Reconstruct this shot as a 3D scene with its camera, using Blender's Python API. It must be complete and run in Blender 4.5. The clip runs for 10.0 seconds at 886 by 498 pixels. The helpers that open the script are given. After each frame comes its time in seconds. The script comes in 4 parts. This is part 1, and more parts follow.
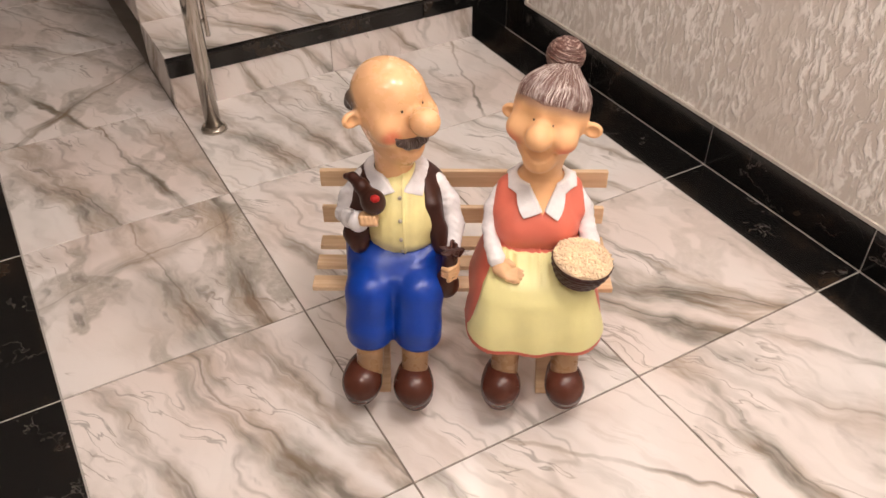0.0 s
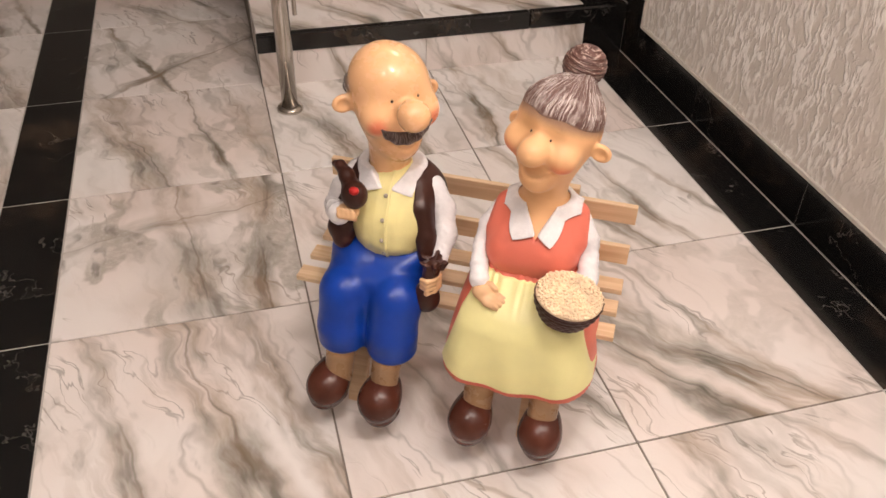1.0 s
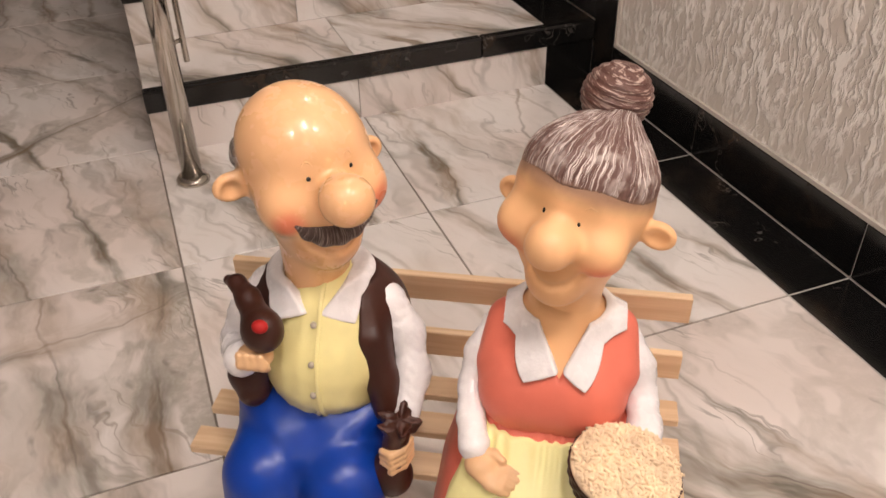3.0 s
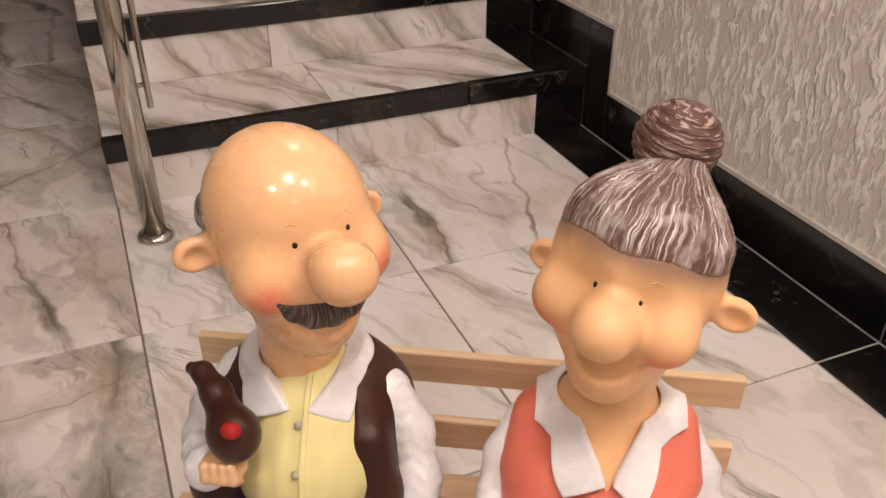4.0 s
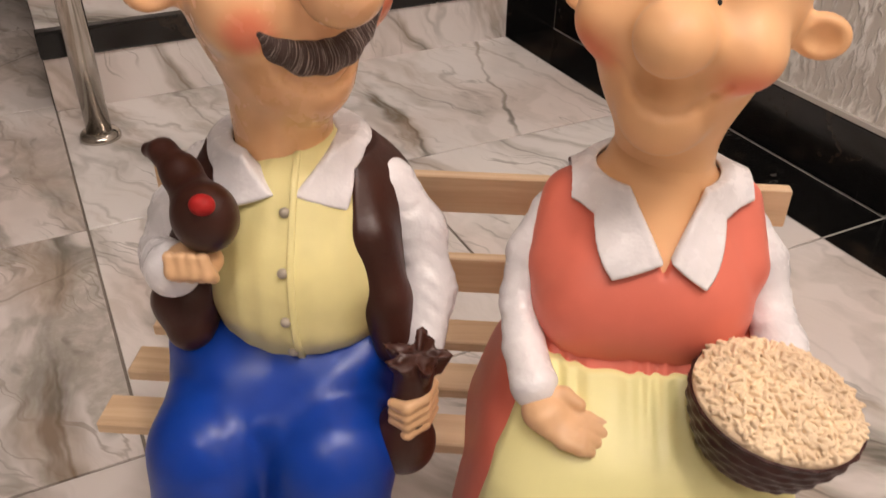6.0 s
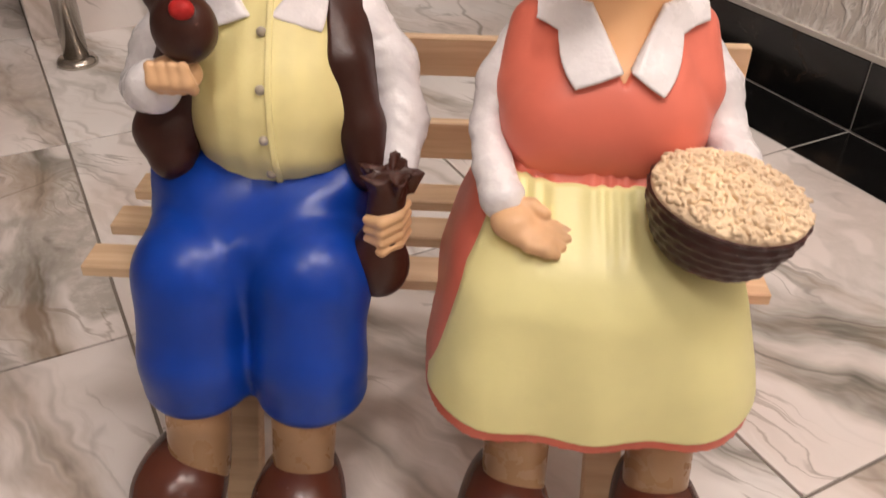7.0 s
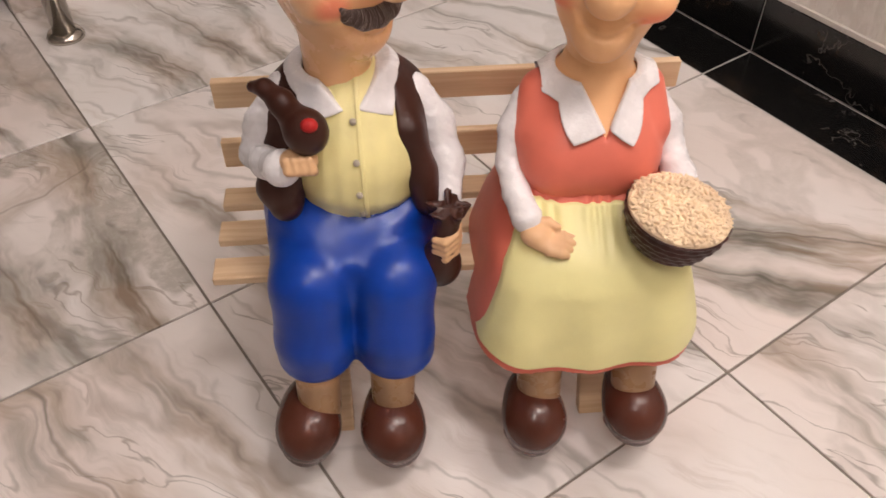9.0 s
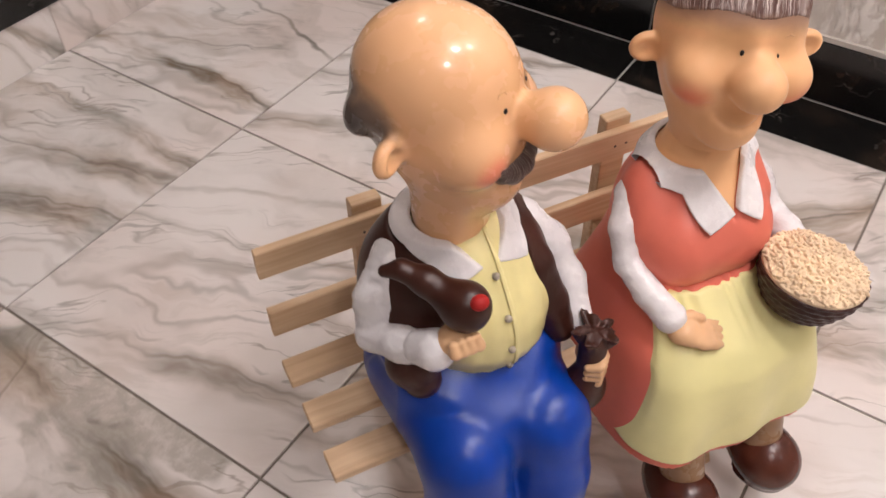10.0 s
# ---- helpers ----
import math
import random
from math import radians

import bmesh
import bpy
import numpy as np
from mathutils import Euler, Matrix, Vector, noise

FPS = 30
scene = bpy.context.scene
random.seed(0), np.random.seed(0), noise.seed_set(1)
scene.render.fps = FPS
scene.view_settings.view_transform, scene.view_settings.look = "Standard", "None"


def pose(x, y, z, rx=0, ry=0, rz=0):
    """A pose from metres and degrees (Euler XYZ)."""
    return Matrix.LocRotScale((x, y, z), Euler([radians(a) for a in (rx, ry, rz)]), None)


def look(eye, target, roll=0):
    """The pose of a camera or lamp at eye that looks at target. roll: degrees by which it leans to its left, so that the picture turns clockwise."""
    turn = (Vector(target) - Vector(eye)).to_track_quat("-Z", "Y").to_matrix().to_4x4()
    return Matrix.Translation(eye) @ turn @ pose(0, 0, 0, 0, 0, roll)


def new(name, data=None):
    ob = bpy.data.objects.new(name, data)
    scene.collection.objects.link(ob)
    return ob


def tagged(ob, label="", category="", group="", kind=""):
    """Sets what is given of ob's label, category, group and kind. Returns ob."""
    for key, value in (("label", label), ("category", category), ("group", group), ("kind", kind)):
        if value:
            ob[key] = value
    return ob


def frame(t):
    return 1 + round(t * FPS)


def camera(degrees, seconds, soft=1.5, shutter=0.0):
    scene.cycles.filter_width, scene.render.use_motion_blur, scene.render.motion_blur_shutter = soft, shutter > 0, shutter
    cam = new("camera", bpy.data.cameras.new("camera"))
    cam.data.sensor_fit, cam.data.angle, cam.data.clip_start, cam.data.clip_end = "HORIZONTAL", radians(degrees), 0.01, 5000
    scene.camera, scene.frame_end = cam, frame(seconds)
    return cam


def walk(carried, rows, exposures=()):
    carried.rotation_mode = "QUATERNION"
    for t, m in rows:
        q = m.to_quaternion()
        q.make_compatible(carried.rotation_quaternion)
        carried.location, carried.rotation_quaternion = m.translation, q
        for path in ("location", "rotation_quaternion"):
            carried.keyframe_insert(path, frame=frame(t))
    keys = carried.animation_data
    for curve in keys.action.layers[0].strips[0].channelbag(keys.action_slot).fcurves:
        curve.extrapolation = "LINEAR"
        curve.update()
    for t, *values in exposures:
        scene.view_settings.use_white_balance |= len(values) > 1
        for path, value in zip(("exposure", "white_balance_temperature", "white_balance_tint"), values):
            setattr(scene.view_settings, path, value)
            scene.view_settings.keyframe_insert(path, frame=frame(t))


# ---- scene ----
cam = camera(55.4, 10.0, shutter=0.25)
PATH = [
    (0, (-0.46, -0.951, 1.499), (0.295, 0.397, 0.23), -0.3),
    (0.5, (-0.276, -0.985, 1.46), (0.316, 0.464, 0.215), -0.2),
    (1, (-0.111, -0.982, 1.393), (0.32, 0.531, 0.159), 1.4),
    (1.5, (-0.042, -0.908, 1.346), (0.351, 0.629, 0.128), 0.9),
    (2, (-0.005, -0.738, 1.28), (0.425, 0.8, 0.076), -0.3),
    (2.5, (0.011, -0.57, 1.199), (0.513, 0.953, 0.003), -0.9),
    (3, (0.024, -0.464, 1.141), (0.585, 1.065, -0.02), -1.2),
    (3.2, (0.025, -0.425, 1.123), (0.619, 1.114, -0.009), -1.2),
    (4.5, (0.052, -0.227, 1.02), (0.72, 1.335, -0.036), 0.3),
    (5, (0.056, -0.185, 0.972), (0.744, 1.362, -0.093), 0.1),
    (5.5, (0.015, -0.213, 0.897), (0.735, 1.309, -0.181), 0.1),
    (5.7, (0.009, -0.228, 0.868), (0.738, 1.279, -0.226), 0.3),
    (7, (-0.035, -0.344, 0.741), (0.738, 1.103, -0.403), 1.1),
    (7.5, (-0.058, -0.394, 0.689), (0.721, 1.032, -0.478), 1.3),
    (8, (-0.08, -0.425, 0.732), (0.701, 0.968, -0.472), 1.4),
    (8.5, (-0.143, -0.467, 0.888), (0.626, 0.838, -0.418), 0.9),
    (9, (-0.226, -0.392, 1.067), (0.595, 0.761, -0.345), 0.2),
    (9.5, (-0.312, -0.167, 1.075), (0.68, 0.847, -0.335), 0.7),
    (10, (-0.358, 0.021, 1.126), (0.787, 0.806, -0.314), -1.0),
]
walk(cam, [(t, look(eye, target, roll)) for t, eye, target, roll in PATH],
     exposures=[(0.0, -0.17, 6500, 10), (1.0, -0.20, 6500, 10), (2.5, -0.23, 6520, 10), (3.2, -0.30, 6550, 10), (4.5, -0.38, 6600, 10), (5.5, -0.49, 6550, 10), (7.0, -0.41, 6400, 10), (8.0, -0.27, 6350, 10), (8.5, -0.25, 6350, 10), (9.0, -0.40, 6250, 10), (9.5, -0.40, 6100, 10), (10.0, -0.36, 6000, 10)])

# ---- light: ceiling fixtures and added fills, four small lamps each ----
world = bpy.data.worlds.new("world")
scene.world = world
world.use_nodes = True
world.node_tree.nodes["Background"].inputs[0].default_value = (0.9, 0.85, 0.8, 1)
world.node_tree.nodes["Background"].inputs[1].default_value = 0.3
LAMP_WATTS = 6.2
LAMP_COLOUR = (1.0, 0.88, 0.825)
CEILING = 2.7
# Last two are added fill, for the figures' fronts and the stair-side wall.
FIXTURES_AND_FILLS = [(0.28, -0.45, 2.5), (1.00, -0.75, 1.5), (-0.70, -0.80, 1.65), (0.20, -2.20, 0.35), (0.95, 1.40, 0.5)]


# ---- material helpers ----
class Nodes:
    def __init__(self, name):
        self.mat = bpy.data.materials.new(name)
        self.mat.use_nodes = True
        self.tree = self.mat.node_tree
        self.bsdf = self.tree.nodes["Principled BSDF"]

    def add(self, kind, **settings):
        n = self.tree.nodes.new(kind)
        for key, value in settings.items():
            if key == "operation":
                n.operation = value
            elif key == "data_type":
                n.data_type = value
            elif key == "blend_type":
                n.blend_type = value
            elif key == "attribute_type":
                n.attribute_type = value
            elif key == "attribute_name":
                n.attribute_name = value
            elif key == "bands_direction":
                n.bands_direction = value
        return n

    def put(self, sock, value):
        if isinstance(value, bpy.types.NodeSocket):
            self.tree.links.new(value, sock)
        else:
            sock.default_value = value

    def math(self, op, a, b=0.0, c=0.0):
        n = self.add("ShaderNodeMath", operation=op)
        for i, v in enumerate((a, b, c)):
            self.put(n.inputs[i], v)
        return n.outputs[0]

    def vec(self, op, a, b=(0, 0, 0)):
        n = self.add("ShaderNodeVectorMath", operation=op)
        self.put(n.inputs[0], a)
        self.put(n.inputs[1], b)
        return n.outputs["Value"] if op in ("LENGTH", "DISTANCE", "DOT_PRODUCT") else n.outputs[0]

    def noise(self, vector, scale, detail=3.0, rough=0.55, distort=0.0):
        n = self.add("ShaderNodeTexNoise")
        self.put(n.inputs["Vector"], vector)
        n.inputs["Scale"].default_value = scale
        n.inputs["Detail"].default_value = detail
        n.inputs["Roughness"].default_value = rough
        n.inputs["Distortion"].default_value = distort
        return n

    def ramp(self, value, stops):
        n = self.add("ShaderNodeMapRange")
        n.interpolation_type = "SMOOTHSTEP"
        self.put(n.inputs[0], value)
        for i, s in enumerate(stops):
            n.inputs[1 + i].default_value = s
        return n.outputs[0]

    def mix(self, fac, a, b, blend="MIX"):
        n = self.add("ShaderNodeMix", data_type="RGBA", blend_type=blend)
        self.put(n.inputs[0], fac)
        for s, v in ((n.inputs[6], a), (n.inputs[7], b)):
            self.put(s, v if isinstance(v, bpy.types.NodeSocket) else (*v, 1))
        return n.outputs[2]

    def coords(self, which="Object"):
        return self.add("ShaderNodeTexCoord").outputs[which]

    def mapped(self, vector, scale=(1, 1, 1), rot=(0, 0, 0), loc=(0, 0, 0)):
        n = self.add("ShaderNodeMapping")
        self.put(n.inputs["Vector"], vector)
        n.inputs["Location"].default_value = loc
        n.inputs["Rotation"].default_value = [radians(a) for a in rot]
        n.inputs["Scale"].default_value = scale
        return n.outputs[0]

    def bump(self, height, strength, distance):
        n = self.add("ShaderNodeBump")
        self.put(n.inputs["Height"], height)
        n.inputs["Strength"].default_value = strength
        n.inputs["Distance"].default_value = distance
        self.tree.links.new(n.outputs[0], self.bsdf.inputs["Normal"])

    def done(self, colour=None, rough=None, metal=None, coat=None):
        for key, v in (("Base Color", colour), ("Roughness", rough), ("Metallic", metal), ("Coat Weight", coat)):
            if v is not None:
                self.put(self.bsdf.inputs[key], (*v, 1) if isinstance(v, tuple) else v)
        return self.mat


def marble_material():
    m = Nodes("white_marble")

    def own(name):
        return m.add("ShaderNodeAttribute", attribute_type="OBJECT", attribute_name=name).outputs["Vector"]
    local = m.coords()
    p = m.vec("ADD", local, own("shift"))
    w1 = m.vec("SUBTRACT", m.noise(p, 4.0, 3, 0.55).outputs["Color"], (0.5, 0.5, 0.5))
    w2 = m.vec("SUBTRACT", m.noise(p, 16.0, 4, 0.65).outputs["Color"], (0.5, 0.5, 0.5))
    warp = m.vec("ADD", m.vec("MULTIPLY", w1, (0.11, 0.11, 0)), m.vec("MULTIPLY", w2, (0.010, 0.010, 0)))
    where = m.ramp(m.noise(p, 2.4, 2, 0.5).outputs[0], (0.38, 0.62, 0.0, 1.0))
    blush = m.ramp(m.noise(p, 1.8, 2, 0.5).outputs[0], (0.35, 0.7, 0.0, 1.0))
    base = m.mix(blush, (0.82, 0.79, 0.77), (0.77, 0.69, 0.65))
    tint = m.mix(m.ramp(m.noise(p, 7.0, 2, 0.5).outputs[0], (0.4, 0.65, 0, 1)), (0.11, 0.10, 0.08), (0.19, 0.13, 0.08))
    pale = m.mix(m.ramp(m.noise(p, 5.0, 2, 0.5).outputs[0], (0.4, 0.62, 0, 1)), (0.30, 0.275, 0.235), (0.42, 0.34, 0.27))
    # faint veins everywhere
    q = m.vec("ADD", p, m.vec("MULTIPLY", warp, (1.6, 1.6, 0)))
    s = m.mapped(m.mapped(q, (1, 1, 1), (0, 0, -18)), (1.0, 0.22, 1.0))
    n1 = m.noise(s, 5.5, 2, 0.5).outputs[0]
    vein = m.ramp(m.math("ABSOLUTE", m.math("SUBTRACT", n1, 0.5)), (0.0, 0.020, 1.0, 0.0))
    cloud = m.math("MULTIPLY", m.ramp(m.noise(m.vec("ADD", s, (3.1, 9.2, 0)), 4.5, 4, 0.6).outputs[0], (0.50, 0.66, 0.0, 1.0)), where)
    col = m.mix(m.math("MULTIPLY", cloud, 0.5), base, pale)
    col = m.mix(m.math("MULTIPLY", m.math("MULTIPLY", vein, m.math("ADD", m.math("MULTIPLY", where, 0.5), 0.12)), 0.55), col, tint)
    # crisp crossing hairlines, and grains drawn out along the veins
    t2 = m.mapped(m.mapped(m.vec("ADD", q, (5.3, 1.7, 0)), (1, 1, 1), (0, 0, -30)), (1.0, 0.15, 1.0))
    hair = m.ramp(m.math("ABSOLUTE", m.math("SUBTRACT", m.noise(t2, 7.5, 4, 0.62).outputs[0], 0.5)), (0.0, 0.011, 1.0, 0.0))
    some = m.ramp(m.noise(m.vec("ADD", p, (2.2, 7.1, 0)), 3.6, 2, 0.5).outputs[0], (0.46, 0.62, 0.0, 1.0))
    col = m.mix(m.math("MULTIPLY", m.math("MULTIPLY", hair, some), 0.5), col, tint)
    comb = m.mapped(m.mapped(q, (1, 1, 1), (0, 0, -22)), (1.0, 0.13, 1.0))
    grainy = m.ramp(m.noise(comb, 26.0, 5, 0.68).outputs[0], (0.50, 0.64, 0.0, 1.0))
    col = m.mix(m.math("MULTIPLY", m.math("MULTIPLY", grainy, m.math("ADD", m.math("MULTIPLY", where, 0.8), 0.12)), 0.30), col, pale)
    # broken grey patches round pale islands, on the tiles that have them
    patchy = m.add("ShaderNodeSeparateXYZ")
    m.put(patchy.inputs[0], own("patches"))
    isle_at = m.vec("ADD", local, m.vec("MULTIPLY", warp, (0.9, 0.9, 0)))
    isle = m.noise(m.mapped(isle_at, (1.0, 0.7, 1.0), (0, 0, -20)), 5.4, 3, 0.5).outputs[0]
    rim = m.ramp(isle, (0.50, 0.54, 0.0, 1.0))
    fog = m.math("MULTIPLY", rim, m.ramp(m.noise(p, 3.0, 2, 0.5).outputs[0], (0.36, 0.56, 0.15, 1.0)))
    fog = m.math("MULTIPLY", fog, m.ramp(m.noise(isle_at, 38.0, 4, 0.7).outputs[0], (0.30, 0.60, 0.55, 1.0)))
    col = m.mix(m.math("MULTIPLY", fog, m.math("MULTIPLY", patchy.outputs[0], 0.85)), col, (0.31, 0.28, 0.23))
    core = m.math("MULTIPLY", m.ramp(m.math("ABSOLUTE", m.math("SUBTRACT", isle, 0.60)), (0.0, 0.05, 1.0, 0.0)), m.ramp(m.noise(m.mapped(isle_at, (1.0, 0.4, 1.0), (0, 0, -20)), 17.0, 3, 0.6).outputs[0], (0.50, 0.62, 0.0, 1.0)))
    col = m.mix(m.math("MULTIPLY", core, m.math("MULTIPLY", patchy.outputs[0], 0.7)), col, (0.10, 0.085, 0.065))
    # each tile's own strong streaks: (offset, direction, width) and their strengths
    strength = m.add("ShaderNodeSeparateXYZ")
    m.put(strength.inputs[0], own("streak_strength"))
    lq = m.vec("ADD", local, warp)
    for k, name in enumerate(("streak_a", "streak_b", "streak_c")):
        sep = m.add("ShaderNodeSeparateXYZ")
        m.put(sep.inputs[0], own(name))
        off, ang, wide = sep.outputs
        c, sn = m.math("COSINE", ang), m.math("SINE", ang)
        xy = m.add("ShaderNodeSeparateXYZ")
        m.put(xy.inputs[0], lq)
        across = m.math("SUBTRACT", m.math("ADD", m.math("MULTIPLY", xy.outputs[0], sn), m.math("MULTIPLY", xy.outputs[1], m.math("MULTIPLY", c, -1.0))), off)
        along = m.math("ADD", m.math("MULTIPLY", xy.outputs[0], c), m.math("MULTIPLY", xy.outputs[1], sn))
        grain = m.add("ShaderNodeCombineXYZ")
        m.put(grain.inputs[0], m.math("MULTIPLY", across, 13.0))
        m.put(grain.inputs[1], m.math("MULTIPLY", along, 3.4))
        m.put(grain.inputs[2], m.math("ADD", off, 5.0 * k))
        g = m.noise(grain.outputs[0], 1.0, 4, 0.62).outputs[0]
        far = m.math("DIVIDE", m.math("ABSOLUTE", across), m.math("MULTIPLY", wide, 1.5))
        body = m.math("MULTIPLY", m.ramp(far, (0.25, 1.0, 1.0, 0.0)), m.ramp(g, (0.34, 0.56, 0.15, 1.0)))
        calm = m.noise(grain.outputs[0], 0.8, 2, 0.5).outputs[0]
        edge = m.math("SUBTRACT", across, m.math("MULTIPLY", wide, m.math("SUBTRACT", m.math("MULTIPLY", calm, 2.4), 1.0)))
        line = m.math("MULTIPLY", m.ramp(m.math("ABSOLUTE", edge), (0.0, 0.007, 1.0, 0.0)), m.ramp(m.noise(grain.outputs[0], 0.7, 2).outputs[0], (0.40, 0.60, 0.1, 1.0)))
        st = strength.outputs[k]
        col = m.mix(m.math("MULTIPLY", m.math("MULTIPLY", body, st), 0.92), col, pale)
        col = m.mix(m.math("MULTIPLY", m.math("MULTIPLY", m.math("MULTIPLY", body, m.ramp(g, (0.52, 0.66, 0, 1))), st), 0.75), col, tint)
        col = m.mix(m.math("MULTIPLY", m.math("MULTIPLY", line, st), 0.62), col, tint)
    rough = m.math("ADD", m.math("MULTIPLY", m.noise(p, 14, 3).outputs[0], 0.10), 0.17)
    return m.done(col, rough)


def black_marble_material():
    m = Nodes("black_marble")
    shift = m.add("ShaderNodeAttribute", attribute_type="OBJECT", attribute_name="shift").outputs["Vector"]
    p = m.vec("ADD", m.coords(), shift)
    q = m.vec("ADD", p, m.vec("MULTIPLY", m.noise(p, 7, 4, 0.6).outputs["Color"], (0.25, 0.25, 0.25)))
    thin = m.ramp(m.math("ABSOLUTE", m.math("SUBTRACT", m.noise(q, 6, 3).outputs[0], 0.5)), (0.0, 0.010, 1, 0))
    gate = m.ramp(m.noise(p, 5, 2).outputs[0], (0.46, 0.62, 0, 1))
    brown = m.ramp(m.noise(q, 4, 4, 0.65).outputs[0], (0.52, 0.72, 0, 1))
    col = m.mix(m.math("MULTIPLY", brown, 0.8), (0.007, 0.0068, 0.0066), (0.055, 0.036, 0.024))
    col = m.mix(m.math("MULTIPLY", m.math("MULTIPLY", thin, gate), 0.32), col, (0.24, 0.22, 0.20))
    return m.done(col, 0.16)


def grout_material():
    m = Nodes("grout")
    p = m.coords()
    col = m.mix(m.noise(p, 9, 4).outputs[0], (0.17, 0.145, 0.12), (0.30, 0.26, 0.22))
    return m.done(col, 0.85)


def plaster_material():
    m = Nodes("embossed_plaster")
    p = m.coords()
    w = m.noise(p, 9, 3).outputs["Color"]
    q = m.vec("ADD", p, m.vec("MULTIPLY", m.vec("SUBTRACT", w, (0.5, 0.5, 0.5)), (0.07, 0.07, 0.07)))
    s = m.mapped(q, (1, 1.0, 0.30))
    a = m.noise(s, 58, 3, 0.55).outputs[0]
    strokes = m.ramp(a, (0.42, 0.62, 0, 1))
    area = m.ramp(m.noise(p, 3.4, 3).outputs[0], (0.30, 0.54, 0.22, 1))
    fine = m.noise(m.mapped(p, (1, 1, 0.6)), 130, 3).outputs[0]
    h = m.math("ADD", m.math("MULTIPLY", strokes, area), m.math("MULTIPLY", fine, 0.16))
    # Raised strokes are paler in colour too, painting in light on the relief.
    col = m.mix(m.math("MULTIPLY", strokes, area), (0.65, 0.60, 0.545), (0.93, 0.90, 0.86))
    m.bump(h, 0.55, 0.008)
    return m.done(col, m.ramp(h, (0, 1, 0.55, 0.30)))


def wood_material():
    m = Nodes("pine_wood")
    shift = m.add("ShaderNodeAttribute", attribute_type="OBJECT", attribute_name="shift").outputs["Vector"]
    p = m.vec("ADD", m.coords(), shift)
    q = m.vec("ADD", p, m.vec("MULTIPLY", m.noise(p, 5, 2).outputs["Color"], (0.02, 0.02, 0.02)))
    s = m.mapped(q, (2.0, 60, 60))
    g = m.noise(s, 1.6, 4, 0.6).outputs[0]
    col = m.mix(m.ramp(g, (0.3, 0.72, 0, 1)), (0.78, 0.58, 0.37), (0.64, 0.43, 0.25))
    knot = m.ramp(m.noise(m.mapped(p, (7, 16, 16)), 1.0, 2).outputs[0], (0.70, 0.78, 0, 1))
    col = m.mix(m.math("MULTIPLY", knot, 0.6), col, (0.22, 0.10, 0.045))
    m.bump(g, 0.25, 0.001)
    return m.done(col, 0.55)


def chrome_material():
    m = Nodes("polished_steel")
    p = m.coords()
    r = m.math("ADD", m.math("MULTIPLY", m.noise(m.mapped(p, (30, 30, 3)), 2, 3).outputs[0], 0.12), 0.08)
    return m.done((0.55, 0.51, 0.46), r, 1.0)


def plain_material(name, colour, rough=0.6):
    m = Nodes(name)
    n = m.noise(m.coords(), 6, 4).outputs[0]
    return m.done(m.mix(n, tuple(c * 0.92 for c in colour), tuple(min(1, c * 1.06) for c in colour)), rough)


MARBLE = marble_material()
BLACK = black_marble_material()
GROUT = grout_material()
PLASTER = plaster_material()
WOOD = wood_material()
CHROME = chrome_material()
# Tones of the unseen walls and ceiling, lowered to cut bounced light.
PAINTED = plain_material("painted_wall", (0.42, 0.38, 0.34))
CEIL = plain_material("white_ceiling", (0.62, 0.60, 0.58))
BEAD = plain_material("pale_bead", (0.56, 0.52, 0.47), 0.6)
WHITE_GROUT = plain_material("pale_grout", (0.42, 0.40, 0.37), 0.8)


# ---- mesh helpers ----
def mesh_of(bm, name, material, smooth=False):
    me = bpy.data.meshes.new(name)
    bm.to_mesh(me)
    bm.free()
    for mt in (material if isinstance(material, (list, tuple)) else [material]):
        me.materials.append(mt)
    if smooth:
        me.shade_smooth()
    return me


def part(name, bm, material, parent=None, label="", smooth=False):
    ob = new(name, mesh_of(bm, name, material, smooth))
    ob.parent = parent
    if label:
        ob["label"] = label
    ob["streak_strength"] = [0.8, 0.7, 0.6]
    ob["patches"] = [0.0, 0.0, 0.0]
    ob["streak_a"] = [random.uniform(-0.3, 0.0), random.uniform(1.7, 2.3), 0.03]
    ob["streak_b"] = [random.uniform(0.0, 0.3), random.uniform(1.7, 2.3), 0.02]
    ob["streak_c"] = [random.uniform(-0.3, 0.3), random.uniform(1.7, 2.3), 0.012]
    ob["shift"] = [random.uniform(-9, 9), random.uniform(-9, 9), random.uniform(-9, 9)]
    return ob


def box(bm, x0, x1, y0, y1, z0, z1, bevel=0.0, segments=1):
    made = bmesh.ops.create_cube(bm, size=1, matrix=Matrix.Translation(((x0 + x1) / 2, (y0 + y1) / 2, (z0 + z1) / 2)) @ Matrix.Diagonal((x1 - x0, y1 - y0, z1 - z0, 1)))
    if bevel:
        edges = list({e for v in made["verts"] for e in v.link_edges})
        bmesh.ops.bevel(bm, geom=edges, offset=bevel, segments=segments, affect="EDGES", profile=0.5)
    return bm


def solid(*args, **kw):
    return box(bmesh.new(), *args, **kw)


def lathe(profile, segments=40):
    bm = bmesh.new()
    rings = [[bm.verts.new((r * math.cos(a), r * math.sin(a), z)) for a in [2 * math.pi * k / segments for k in range(segments)]] for r, z in profile]
    for a, b in zip(rings, rings[1:]):
        for k in range(segments):
            bm.faces.new((a[k], a[(k + 1) % segments], b[(k + 1) % segments], b[k]))
    bm.faces.new(rings[-1])
    bm.faces.new(list(reversed(rings[0])))
    return bm


